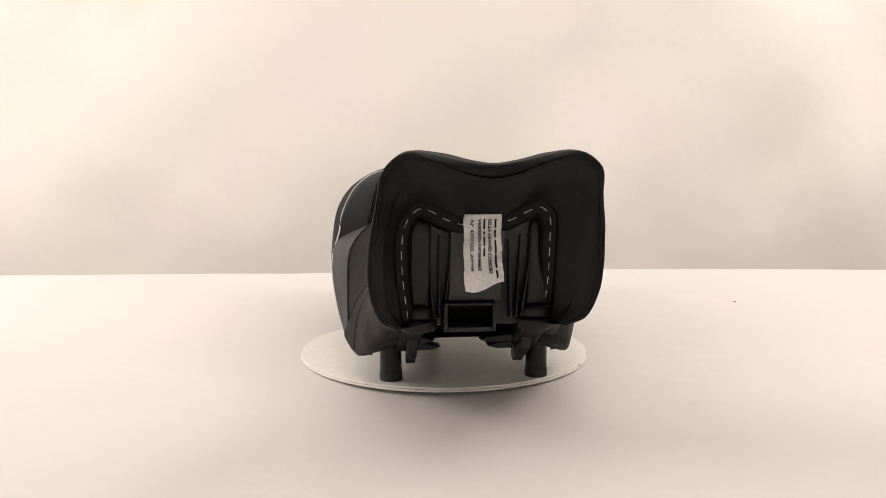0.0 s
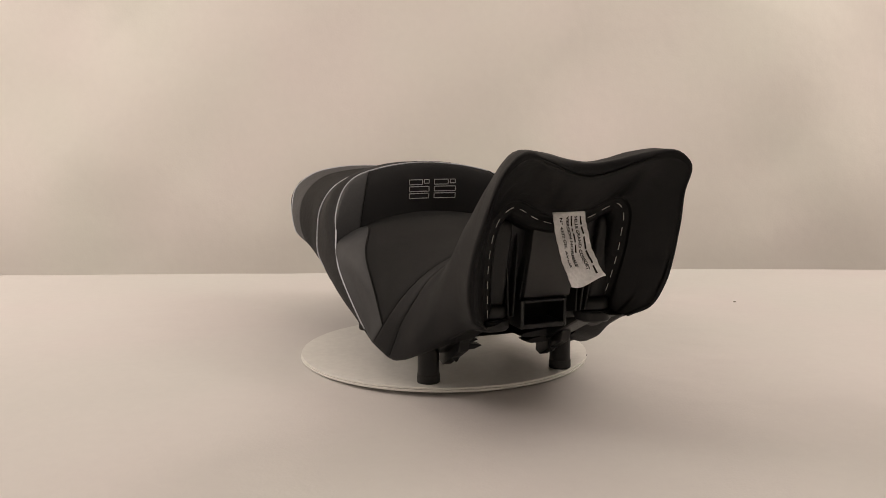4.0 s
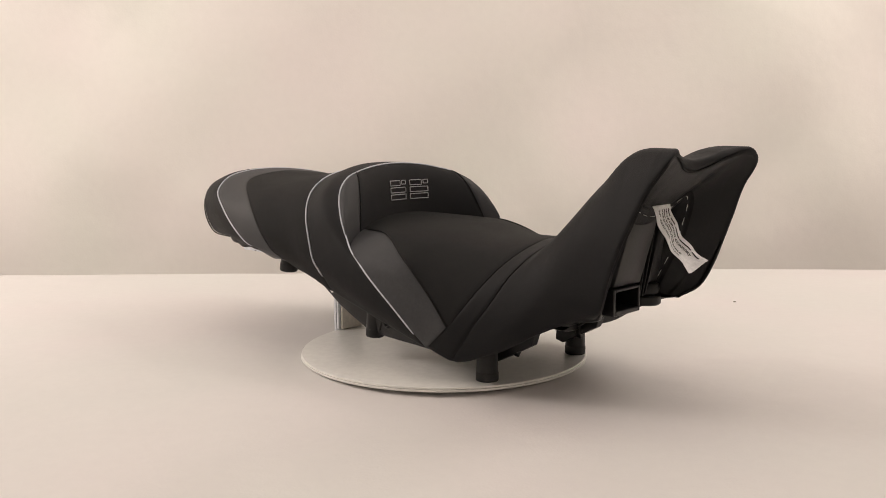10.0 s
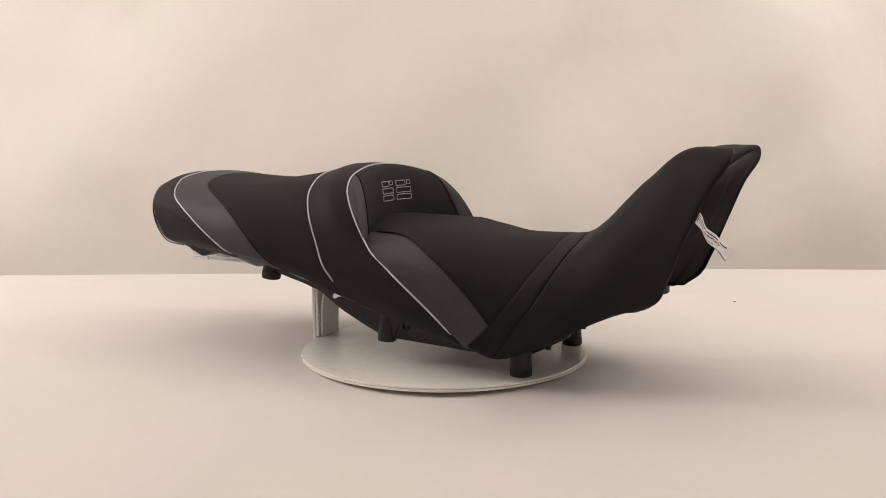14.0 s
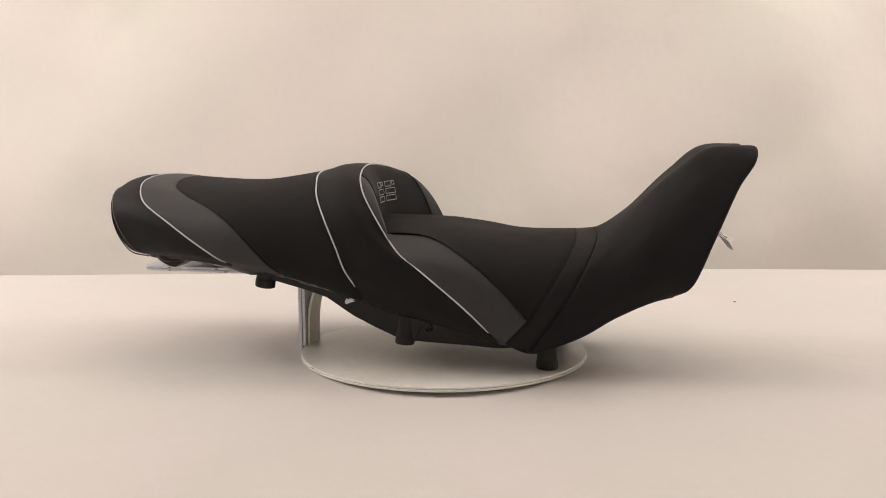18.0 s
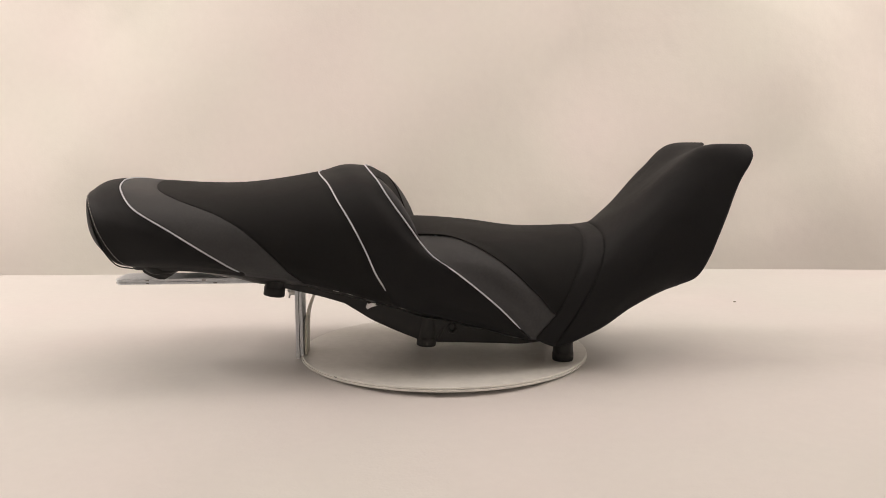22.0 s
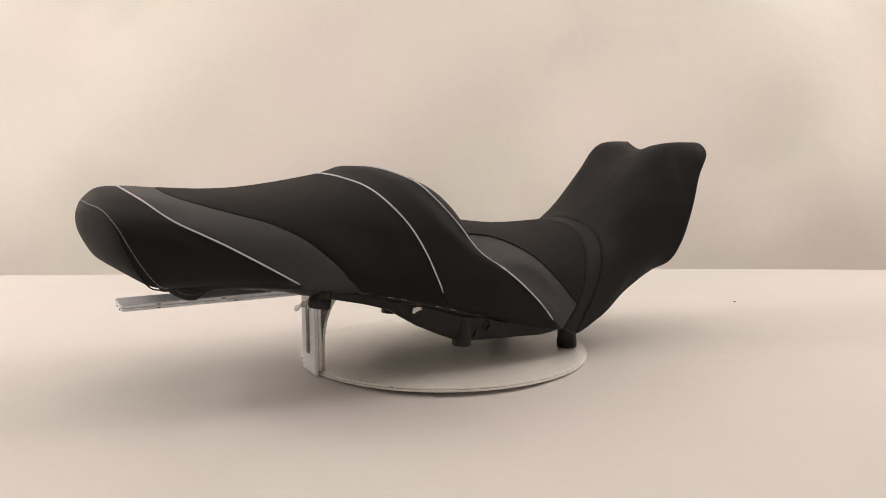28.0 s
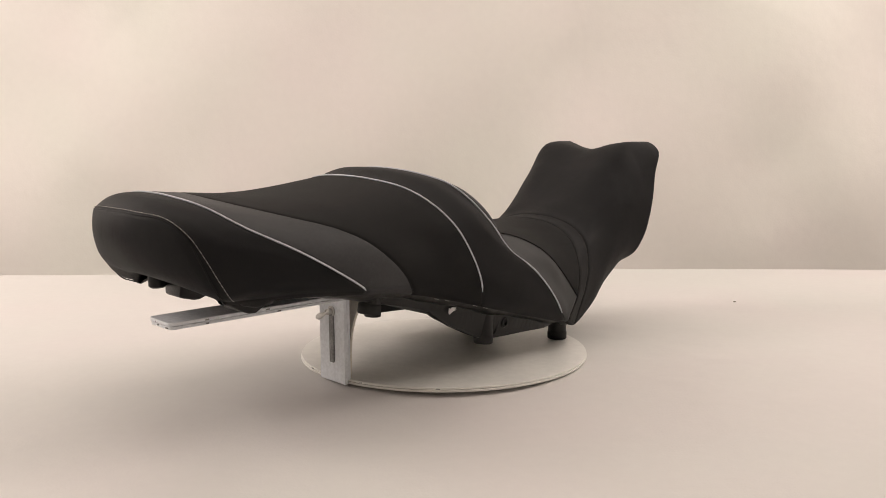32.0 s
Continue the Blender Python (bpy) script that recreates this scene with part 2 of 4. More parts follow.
def backdrop():
    """A hanging cream sheet behind the table, with slow folds."""
    xs, zs = np.linspace(-1.9, 1.9, 150), np.linspace(-0.76, 1.6, 90)
    g = np.empty((len(zs), len(xs), 3))
    for i, z in enumerate(zs):
        for j, x in enumerate(xs):
            y = 0.92 + 0.056 * noise.noise(Vector((x * 1.7, z * 0.8, 0.4))) + 0.004 * noise.noise(Vector((x * 9, z * 5, 1.4))) + 0.030 * noise.noise(Vector((x * 4.1 + z * 1.6, z * 1.3, 2.2)))
            y += 0.0045 * math.sin(2 * math.pi * (x - z + 0.22) / 0.6 + 0.8 * noise.noise(Vector((x * 1.3, z * 1.3, 6.0)))) * min(1.0, max(0.0, (z + 0.1) / 0.3))
            y -= 0.45 * max(0.0, abs(x) - 1.15) ** 2
            g[i, j] = (x, y, z)
    ob = sheet("backdrop", g, SHEET, None, flip=(0, 9, 0))
    tagged(ob, "cream paper backdrop hanging behind the table with soft folds", "backdrop", kind="structure")


# unseen shell added round the set; its pale faces throw light back as fill
def room():
    for name, b in (("wall_north", (-2.2, 2.2, 2.0, 2.1, -0.75, 2.1)), ("wall_south", (-2.2, 2.2, -2.6, -2.5, -0.75, 2.1)),
                    ("wall_west", (-2.3, -2.2, -2.6, 2.1, -0.75, 2.1)), ("wall_east", (2.2, 2.3, -2.6, 2.1, -0.75, 2.1)),
                    ("ceiling", (-2.3, 2.3, -2.6, 2.1, 2.1, 2.2)), ("floor", (-2.3, 2.3, -2.6, 2.1, -0.85, -0.75))):
        tagged(part(name, box(*b, bevel=0), ROOM, None), "plain pale plaster of an unseen room added to bounce light", name.split("_")[0], kind="structure")


table_sheet()
backdrop()
room()
speck = part("crumb", box(0.4400, 0.4445, 0.2975, 0.2995, TABLE_Z, TABLE_Z + 0.0014, 0.0006), SPECK, None)
tagged(speck, "tiny dark crumb lying on the cream sheet", "crumb")


# ---- turntable ----
def turntable():
    hub = new("turntable")
    tagged(hub, "round white-painted turntable disc with a worn edge", "turntable")
    part("disc", turned([(0.1610, 0.0008), (0.1642, 0.0009), (0.1646, 0.0012), (0.1646, 0.0024), (0.1642, 0.0029), (0.1625, 0.0030)], 128), DISC_PAINT, hub, smooth=True)
    part("underlay", turned([(0.160, -0.0020), (0.1646, -0.0019), (0.1652, -0.0014), (0.1652, 0.0002), (0.1647, 0.0006), (0.1610, 0.0007)], 128), DISC_PAINT, hub, "white board layer under the disc", smooth=True)
    part("bearing", turned([(0.10, -0.0030), (0.10, -0.0016)], 48), STEEL, hub, "low metal bearing plate", smooth=True)
    rnd = random.Random(5)
    for k in range(5):
        a = rnd.uniform(0, 2 * math.pi)
        w = rnd.uniform(0.008, 0.03)
        arc = [(0.16500 * math.cos(a + s * w), 0.16500 * math.sin(a + s * w), 0.0012 + 0.0006 * rnd.random()) for s in np.linspace(0, 1, 5)]
        cord("chip", arc, 0.0005, SLOT, hub, "dark chip in the paint", sides=5)
    return hub


# ---- stand that holds the tail ----
def support_stand():
    st = new("support_stand")
    tagged(st, "white-painted metal stand with slotted post and flat arm", "stand")
    top = 0.0893
    z0 = 0.0032
    # front plate with a long slot, rounded at both ends
    yc, r, low, high, fx, bx = -0.0182, 0.0040, 0.0225, 0.0720, -0.1683, -0.1646
    hole = [(yc + r * math.cos(a), low + r * math.sin(a)) for a in np.linspace(math.pi, 2 * math.pi, 7)] + [(yc + r * math.cos(a), high + r * math.sin(a)) for a in np.linspace(0, math.pi, 7)]
    y0, y1 = -0.0382, 0.0026
    rim = [(y0, -0.0006)] + [(y, -0.0006) for y in np.linspace(yc - 0.005, yc + 0.005, 5)] + [(y1, -0.0006), (y1, top)] + [(y, top) for y in np.linspace(yc + 0.005, yc - 0.005, 4)] + [(y0, top)]
    rim = [(y0, low)] + rim[:1] + rim[1:6] + rim[6:7] + [(y1, low), (y1, high)] + rim[7:8] + rim[8:11] + rim[12:] + [(y0, high)]
    bm = bmesh.new()
    rings = [[bm.verts.new((x, y, z)) for y, z in loop] for x in (fx, bx) for loop in (rim, hole)]
    for outer, inner in ((rings[0], rings[1]), (rings[2], rings[3])):
        edges = [bm.edges.new((p, q)) for loop in (outer, inner) for p, q in zip(loop, loop[1:] + loop[:1])]
        bmesh.ops.triangle_fill(bm, use_beauty=True, use_dissolve=False, edges=edges)
    for k in (0, 1):
        m = len(rings[k])
        for i in range(m):
            bm.faces.new([rings[k][i], rings[k][(i + 1) % m], rings[k + 2][(i + 1) % m], rings[k + 2][i]])
    bmesh.ops.recalc_face_normals(bm, faces=bm.faces)
    part("post", bm, POST_PAINT, st)
    part("slot_back", box(-0.1702, -0.1646, -0.0216, -0.0148, 0.0192, 0.0756, 0.0012), SLOT, st, "scraped grey metal in the slot")
    part("back_plate", box(-0.1640, -0.1602, -0.0378, 0.0000, z0, top - 0.002, 0.0008), POST_PAINT, st)
    # curved brace
    line = spline([(-0.1578, 0, z0), (-0.1574, 0, 0.028), (-0.1548, 0, 0.052), (-0.1462, 0, 0.074), (-0.1325, 0, 0.0905)], 24)
    verts, faces = [], []
    t = np.gradient(line, axis=0)
    t /= np.linalg.norm(t, axis=1, keepdims=True)
    for i, p in enumerate(line):
        n = np.array([t[i][2], 0, -t[i][0]]) * 0.0014
        for y, s in ((-0.0345, -1), (-0.0345, 1), (-0.001, 1), (-0.001, -1)):
            verts.append((p[0] + s * n[0], y, p[2] + s * n[2]))
    for i in range(len(line) - 1):
        for k in range(4):
            j = (k + 1) % 4
            faces.append((i * 4 + k, i * 4 + j, i * 4 + 4 + j, i * 4 + 4 + k))
    faces += [(3, 2, 1, 0), tuple(range(len(verts) - 4, len(verts)))]
    mesh_ob("brace", verts, faces, CREAM_PAINT, st, "curved cream-painted brace", smooth=False)
    # arm: a flat channel bar, rounded at its free end
    def bar(y0, y1, x0, x1, r):
        c = [(x0 + r - r * math.cos(a), y0 + r - r * math.sin(a)) for a in np.linspace(0, math.pi / 2, 6)]
        d = [(x0 + r - r * math.cos(a), y1 - r + r * math.sin(a)) for a in np.linspace(math.pi / 2, 0, 6)]
        return c + [(x1, y0), (x1, y1)] + d
    part("arm", prism(bar(-0.0518, -0.0120, -0.3592, -0.1420, 0.005), "z", 0.0926, 0.0957, 0.0006), POST_PAINT, st, "flat painted arm")
    part("arm_lower_lip", prism(bar(-0.0513, -0.0125, -0.3584, -0.1420, 0.005), "z", 0.0893, 0.0922, 0.0006), POST_PAINT, st, "lower lip of the arm")
    rnd = random.Random(3)
    for k in range(5):
        x = -0.353 + 0.2 * rnd.random() ** 1.4
        z = rnd.choice((0.0905, 0.0938))
        part("chip", box(x, x + rnd.uniform(0.001, 0.006), -0.0522, -0.0516, z - 0.0006, z + 0.0006, 0.0002, 1), SLOT, st, "dark chip in the paint")
    for y, w, z in ((-0.0470, 0.0040, 0.0908), (-0.0300, 0.0016, 0.0912), (-0.0265, 0.0010, 0.0936)):
        part("chip", box(-0.3596, -0.3580, y, y + w, z - 0.0005, z + 0.0006, 0.0002, 1), SLOT, st, "dark chip in the paint")
    # wing bolt at the top of the slot
    along = Matrix.Translation((-0.1683, -0.0182, 0.0725)) @ Euler((0, radians(-90), 0)).to_matrix().to_4x4()
    part("washer", turned([(0.0056, 0.0), (0.0056, 0.0011), (0.0050, 0.0015), (0.0034, 0.0016), (0.0034, 0.0009)], 24, along), STEEL, st, "zinc washer", smooth=True)
    part("bolt", turned([(0.0032, 0.0), (0.0032, 0.0046), (0.0026, 0.0070), (0.0020, 0.0074), (0.0016, 0.0060)], 16, along), STEEL, st, "hollow-ended zinc bolt", smooth=True)
    for size, turn in ((1.0, -27), (0.62, 148)):
        leaf = [(0.0, -0.0016), (0.004, -0.0016), (0.0085, -0.0030), (0.0125, -0.0030), (0.0150, -0.0014), (0.0155, 0.0004), (0.0140, 0.0024), (0.0100, 0.0032), (0.004, 0.0018), (0.0, 0.0016)]
        wing = prism([(y * size, z * size) for y, z in leaf], "x", -0.0009, 0.0009, 0.0005)
        wing.transform(Matrix.Translation((-0.1755, -0.0190, 0.0722)) @ Euler((radians(turn), 0, radians(14 if turn < 0 else -10))).to_matrix().to_4x4())
        part("wing", wing, STEEL, st, "zinc wing of the bolt", smooth=True)
    return st


# ---- the motorcycle saddle; its space: x towards the tank, y across, z up, the near side at negative y ----
NV = 44


def near(pts):
    return [(x, -y, z) for x, y, z in pts]


# seams that run from the lower edge up to the middle line
TAIL_A = [(-0.2720, 0.1160, 0.1160), (-0.2830, 0.1260, 0.1240), (-0.3040, 0.1285, 0.1430), (-0.3290, 0.1225, 0.1620), (-0.3500, 0.1030, 0.1800), (-0.3638, 0.0680, 0.1932), (-0.3700, 0.0300, 0.1990), (-0.3715, 0, 0.2000)]
TAIL_SEAM = [(-0.326, 0.094, 0.1135), (-0.3365, 0.1105, 0.1195), (-0.3455, 0.1155, 0.134), (-0.3540, 0.1140, 0.1548), (-0.3595, 0.1062, 0.1703), (-0.3680, 0.0868, 0.1838), (-0.3797, 0.050, 0.1882), (-0.3840, 0, 0.1895)]
REAR_PIPE = [(-0.2080, 0.125, 0.1120), (-0.2172, 0.1322, 0.1178), (-0.2345, 0.1350, 0.1286), (-0.2770, 0.1312, 0.1542), (-0.3159, 0.1165, 0.1758), (-0.3349, 0.087, 0.1918), (-0.3460, 0.045, 0.2000), (-0.3500, 0, 0.2024)]
REAR_SEAM = [(-0.1515, 0.1245, 0.1040), (-0.1622, 0.1330, 0.1140), (-0.1716, 0.1362, 0.1250), (-0.1882, 0.1355, 0.1412), (-0.2063, 0.1300, 0.1562), (-0.2317, 0.1194, 0.1700), (-0.2735, 0.0982, 0.1832), (-0.2985, 0.0765, 0.1912), (-0.3110, 0.046, 0.1965), (-0.3150, 0, 0.2000)]
SADDLE_A = [(-0.1060, 0.1245, 0.0930), (-0.1160, 0.1330, 0.1070), (-0.1268, 0.1350, 0.126), (-0.1485, 0.1280, 0.155), (-0.1750, 0.116, 0.1730), (-0.2060, 0.090, 0.1870), (-0.2250, 0.055, 0.1940), (-0.2330, 0, 0.1960)]
MID_PIPE = [(-0.0600, 0.1270, 0.0800), (-0.0685, 0.1345, 0.0992), (-0.0746, 0.138, 0.1102), (-0.0860, 0.136, 0.1363), (-0.0992, 0.129, 0.1615), (-0.1138, 0.111, 0.1837), (-0.1244, 0.084, 0.1982), (-0.1370, 0.040, 0.2070), (-0.1410, 0, 0.2090)]
HUMP_A = [(0.0130, 0.1235, 0.0590), (0.0020, 0.1325, 0.0740), (-0.0120, 0.1370, 0.0930), (-0.0450, 0.1365, 0.1300), (-0.0620, 0.1315, 0.1585), (-0.0790, 0.1175, 0.1830), (-0.0930, 0.090, 0.2020), (-0.1090, 0.042, 0.2140), (-0.1150, 0, 0.2160)]
FRONT_PIPE = [(0.0820, 0.1210, 0.0400), (0.0723, 0.125, 0.0507), (0.0519, 0.131, 0.0723), (0.0123, 0.136, 0.1067), (-0.0033, 0.134, 0.1184), (-0.0183, 0.131, 0.1285), (-0.0275, 0.128, 0.1385), (-0.0417, 0.1243, 0.1585), (-0.0638, 0.1072, 0.1888), (-0.0720, 0.091, 0.2008), (-0.0805, 0.061, 0.2094), (-0.0870, 0.025, 0.2145), (-0.0890, 0, 0.2155)]
# rider's part: lower halves end, and upper halves begin, on the seam between the grey side and the dark seat
RIDER = [
    ([(0.0820, 0.1210, 0.0400), (0.0519, 0.131, 0.0723), (0.0123, 0.136, 0.1067), (-0.0183, 0.131, 0.1285), (-0.0400, 0.106, 0.140), (-0.0520, 0.085, 0.1455)],
     [(-0.0520, 0.085, 0.1455), (-0.0660, 0.050, 0.1530), (-0.0750, 0, 0.1570)]),
    ([(0.0835, 0.1213, 0.0400), (0.0610, 0.1290, 0.0665), (0.0300, 0.1325, 0.0985), (0.0120, 0.1270, 0.1245), (0.0030, 0.0985, 0.1444)],
     [(0.0030, 0.0985, 0.1444), (-0.0080, 0.060, 0.1505), (-0.0120, 0, 0.1540)]),
    ([(0.0855, 0.1215, 0.0400), (0.0720, 0.1265, 0.0625), (0.0560, 0.1265, 0.0880), (0.0490, 0.1255, 0.1095), (0.0455, 0.1150, 0.1255)],
     [(0.0455, 0.1150, 0.1255), (0.0410, 0.0900, 0.1385), (0.0370, 0.050, 0.1470), (0.0350, 0, 0.1485)]),
    ([(0.0880, 0.1220, 0.0400), (0.0870, 0.1220, 0.0570), (0.0865, 0.1205, 0.0740), (0.0880, 0.1175, 0.0890)],
     [(0.0880, 0.1175, 0.0890), (0.0910, 0.1060, 0.1090), (0.0930, 0.0800, 0.1285), (0.0910, 0.040, 0.1405), (0.0890, 0, 0.1430)]),
    ([(0.0900, 0.1220, 0.0400), (0.1010, 0.1195, 0.0515), (0.1112, 0.1172, 0.0626)],
     [(0.1112, 0.1172, 0.0626), (0.1231, 0.1110, 0.0797), (0.1363, 0.0985, 0.1018), (0.1465, 0.0800, 0.1215), (0.1525, 0.0550, 0.1355), (0.1525, 0.028, 0.1425), (0.1490, 0, 0.1440)]),
]
SEAM_B = [(0.0900, 0.1220, 0.0400), (0.1010, 0.1195, 0.0515), (0.1112, 0.1172, 0.0626), (0.1231, 0.1110, 0.0797), (0.1363, 0.0985, 0.1018), (0.1465, 0.0800, 0.1215), (0.1525, 0.0550, 0.1355), (0.1525, 0.028, 0.1425), (0.1490, 0, 0.1440)]
SEAM_A = [(0.1130, 0.1125, 0.0300), (0.1270, 0.1105, 0.0499), (0.1398, 0.1080, 0.0693), (0.1538, 0.1010, 0.0909), (0.1652, 0.0885, 0.1150), (0.1728, 0.0660, 0.1333), (0.1748, 0.0380, 0.1430), (0.1710, 0, 0.1475)]
FLARE_A = [(0.1520, 0.1035, 0.0415), (0.1650, 0.1035, 0.0620), (0.1770, 0.0985, 0.0900), (0.1880, 0.0875, 0.1200), (0.1955, 0.0705, 0.1455), (0.1985, 0.0420, 0.1595), (0.1965, 0, 0.1620)]
FLARE_B = [(0.2000, 0.0925, 0.0675), (0.2120, 0.0960, 0.0920), (0.2270, 0.0945, 0.1260), (0.2390, 0.0875, 0.1620), (0.2475, 0.0740, 0.1930), (0.2485, 0.0550, 0.2080), (0.2475, 0.028, 0.2065), (0.2465, 0, 0.2040)]
FLARE_C = [(0.2330, 0.0870, 0.0825), (0.2470, 0.0945, 0.1040), (0.2590, 0.0960, 0.1400), (0.2730, 0.0925, 0.1760), (0.2855, 0.0830, 0.2130), (0.2880, 0.0680, 0.2355), (0.2870, 0.0420, 0.2355), (0.2860, 0.0180, 0.2298), (0.2850, 0, 0.2272)]
RIM = [(0.2486, 0.0805, 0.0850), (0.2677, 0.0903, 0.0955), (0.2792, 0.0983, 0.1190), (0.2868, 0.0998, 0.1410), (0.2982, 0.0973, 0.1700), (0.3107, 0.0913, 0.2010), (0.3282, 0.0828, 0.2282), (0.3292, 0.0690, 0.2380), (0.3172, 0.0480, 0.2362), (0.3097, 0.0220, 0.2302), (0.3077, 0, 0.2277)]
RIM_SEAM = [(0.2560, 0.0713, 0.0860), (0.2705, 0.0878, 0.0990), (0.2800, 0.0938, 0.1200), (0.2885, 0.0951, 0.1420), (0.2995, 0.0926, 0.1695), (0.3125, 0.0881, 0.2005), (0.3268, 0.0811, 0.2245), (0.3255, 0.0668, 0.2328), (0.3165, 0.0400, 0.2272), (0.3075, 0.0180, 0.2190), (0.3048, 0, 0.2160)]
MOUTH = [(0.2460, 0.0570, 0.0900), (0.2515, 0.0598, 0.1085), (0.2600, 0.0630, 0.1370), (0.2672, 0.0633, 0.1600), (0.2740, 0.0590, 0.1838), (0.2768, 0.0502, 0.1912), (0.2757, 0.0426, 0.1890), (0.2732, 0.0261, 0.1805), (0.2713, 0, 0.1748)]


def skew(g):
    """The tail stands a little askew, and the front leans a little to one side."""
    g = np.array(g, float)
    w = np.clip((-0.30 - g[..., 0]) / 0.06, 0, 1)
    v = np.clip((g[..., 0] - 0.17) / 0.08, 0, 1)
    g[..., 1] *= 1 - 0.058 * np.clip((-0.22 - g[..., 0]) / 0.11, 0, 1)
    g[..., 0] += 0.066 * g[..., 1] * w
    g[..., 2] -= 0.018 * g[..., 1] * w
    g[..., 2] -= 0.0065 * w * np.clip((0.142 - g[..., 2]) / 0.022, 0, 1) * np.clip((g[..., 1] - 0.060) / 0.022, 0, 1)
    back = np.clip((0.315 - g[..., 0]) / 0.03, 0, 1)
    hump = np.clip((g[..., 2] - 0.115) / 0.05, 0, 1) * np.clip((g[..., 0] + 0.17) / 0.05, 0, 1) * np.clip((0.02 - g[..., 0]) / 0.05, 0, 1)
    g[..., 1] -= 0.0030 * np.clip(g[..., 1] / 0.09, 0, 1) * hump
    g[..., 1] -= 0.0026 * np.clip(g[..., 1] / 0.09, 0, 1) ** 2 * v * np.clip((0.225 - g[..., 2]) / 0.03, 0, 1)
    g[..., 1] += (0.015 * (0.205 - g[..., 2]) + 0.10 * np.maximum(0, g[..., 2] - 0.165) * back) * v
    return g


def aside(g, k=1.0):
    """The mouth of the hollow sits a little to one side and stands upright."""
    g = np.array(g, float)
    low = np.clip(g[..., 1] / 0.05, 0, 1) * np.clip((0.15 - g[..., 2]) / 0.05, 0, 1) * k
    g[..., 0] -= 0.012 * low
    g[..., 1] += 0.0075 * low
    g[..., 1] -= 0.0055 * k * (1 + 2.73 * (0.205 - g[..., 2]))
    return g


def saddle():
    seat = new("motorcycle_saddle")
    tagged(seat, "black and grey motorcycle saddle with silver piping on a turntable", "motorcycle seat")

    # rear body
    seams = [half(near(c), NV) for c in (TAIL_SEAM, TAIL_A, REAR_PIPE, REAR_SEAM, SADDLE_A, MID_PIPE, HUMP_A, FRONT_PIPE)]
    g_tail1, g_tail2, g_band, g_pass1, g_pass2, g_hump1, g_hump2 = loft(seams, (18, 18, 24, 20, 20, 18, 18))
    g_tail = np.concatenate([g_tail1, g_tail2[1:]])
    g_pass = np.concatenate([g_pass1, g_pass2[1:]])
    g_hump = np.concatenate([g_hump1, g_hump2[1:]])
    mid = (-0.2, 0, 0.14)
    for name, g, material, label in (("tail_panel", g_tail, DARK, "black fabric tail panel"), ("rear_side_band", g_band, GREY, "slate grey vinyl band over the tail"),
                                     ("passenger_panel", g_pass, DARK_GRIP, "black passenger seat panel"), ("hump_panel", g_hump, DARK, "black panel over the hump and flank")):
        sheet(name, skew(both(lip(groove(g, True, True, mid)))), material, seat, label, flip=mid)
    # tail cap, from its seam to the middle of the end
    k0 = seams[0]
    end = spline([(-0.3550, 0, 0.1300), (-0.3735, 0, 0.1385), (-0.3820, 0, 0.1508), (-0.3880, 0, 0.1662), (-0.3880, 0, 0.1780), tuple(k0[-1])], NV)
    s = np.linspace(1, 0, 26)[:, None, None]
    cap = np.empty((26, NV, 3))
    cap[..., 1] = (k0[None, :, 1:2] * s)[..., 0]
    for k in (0, 2):
        cap[..., k] = (end[None, :, k:k + 1] + (k0[None, :, k:k + 1] - end[None, :, k:k + 1]) * s**3.0)[..., 0]
    cap = groove(cap, True, False, mid)
    cap = np.concatenate([cap, (cap * [1, -1, 1])[-2::-1]])
    wy = cap[:, 0, 1]
    sag = 0.0025 * np.clip((wy - 0.066) / 0.02, 0, 1)
    under = cap[:, :1] + np.array([[[0.022, 0, 0.008]], [[0.009, 0, -0.001]], [[0.003, 0, -0.001]]]).reshape(1, 3, 3)
    under[:, 1:, 2] -= sag[:, None] * [1.0, 0.9]
    sheet("tail_cap", skew(np.concatenate([under, cap], axis=1)), DARK, seat, "black end cap of the tail with tan topstitching", flip=mid)

    # rider's part
    lower = [spline(near(a), 24) for a, b in RIDER]
    upper = [half(near(b), 30) for a, b in RIDER]
    gl = np.concatenate([g if i == 0 else g[1:] for i, g in enumerate(loft(lower, (14, 14, 14, 14)))])
    gu = np.concatenate([g if i == 0 else g[1:] for i, g in enumerate(loft(upper, (14, 14, 14, 14)))])
    mid = (0.05, 0, 0.08)
    gl = groove(gl, True, True, mid, high=True)
    gu = groove(gu, False, True, mid, low=True)
    for side in (1, -1):
        sheet("side_panel", lip(gl) * [1, side, 1], GREY, seat, "slate grey vinyl side panel", flip=mid)
    sheet("rider_panel", both(gu), DARK_GRIP, seat, "black rider seat panel", flip=mid)
    fl = [half(near(c), 60) for c in (SEAM_B, SEAM_A, FLARE_A, FLARE_B, FLARE_C, RIM)]
    g_strip, *g_fl = loft(fl, (14, 18, 16, 16, 14))
    sheet("accent_strip", both(lip(groove(g_strip, True, True, mid))), DARK, seat, "black strip between two seams", flip=mid)
    # front face: the cover rolls softly over its rim, then the panel runs down to the mouth of the hollow
    rim, rims, mouth = (half(near(c), 60) for c in (RIM, RIM_SEAM, MOUTH))
    n = np.array([0.95, 0, -0.28])
    bulge = (rim + rims) / 2 + n * 0.0022
    roll = np.concatenate([g[1:] for g in loft([rim, bulge, rims], (8, 8))])
    back = np.concatenate([g if i == 0 else g[1:] for i, g in enumerate(g_fl[:3])])
    turn = np.concatenate([g_fl[3][1:], roll])
    even = np.empty((54, 60, 3))
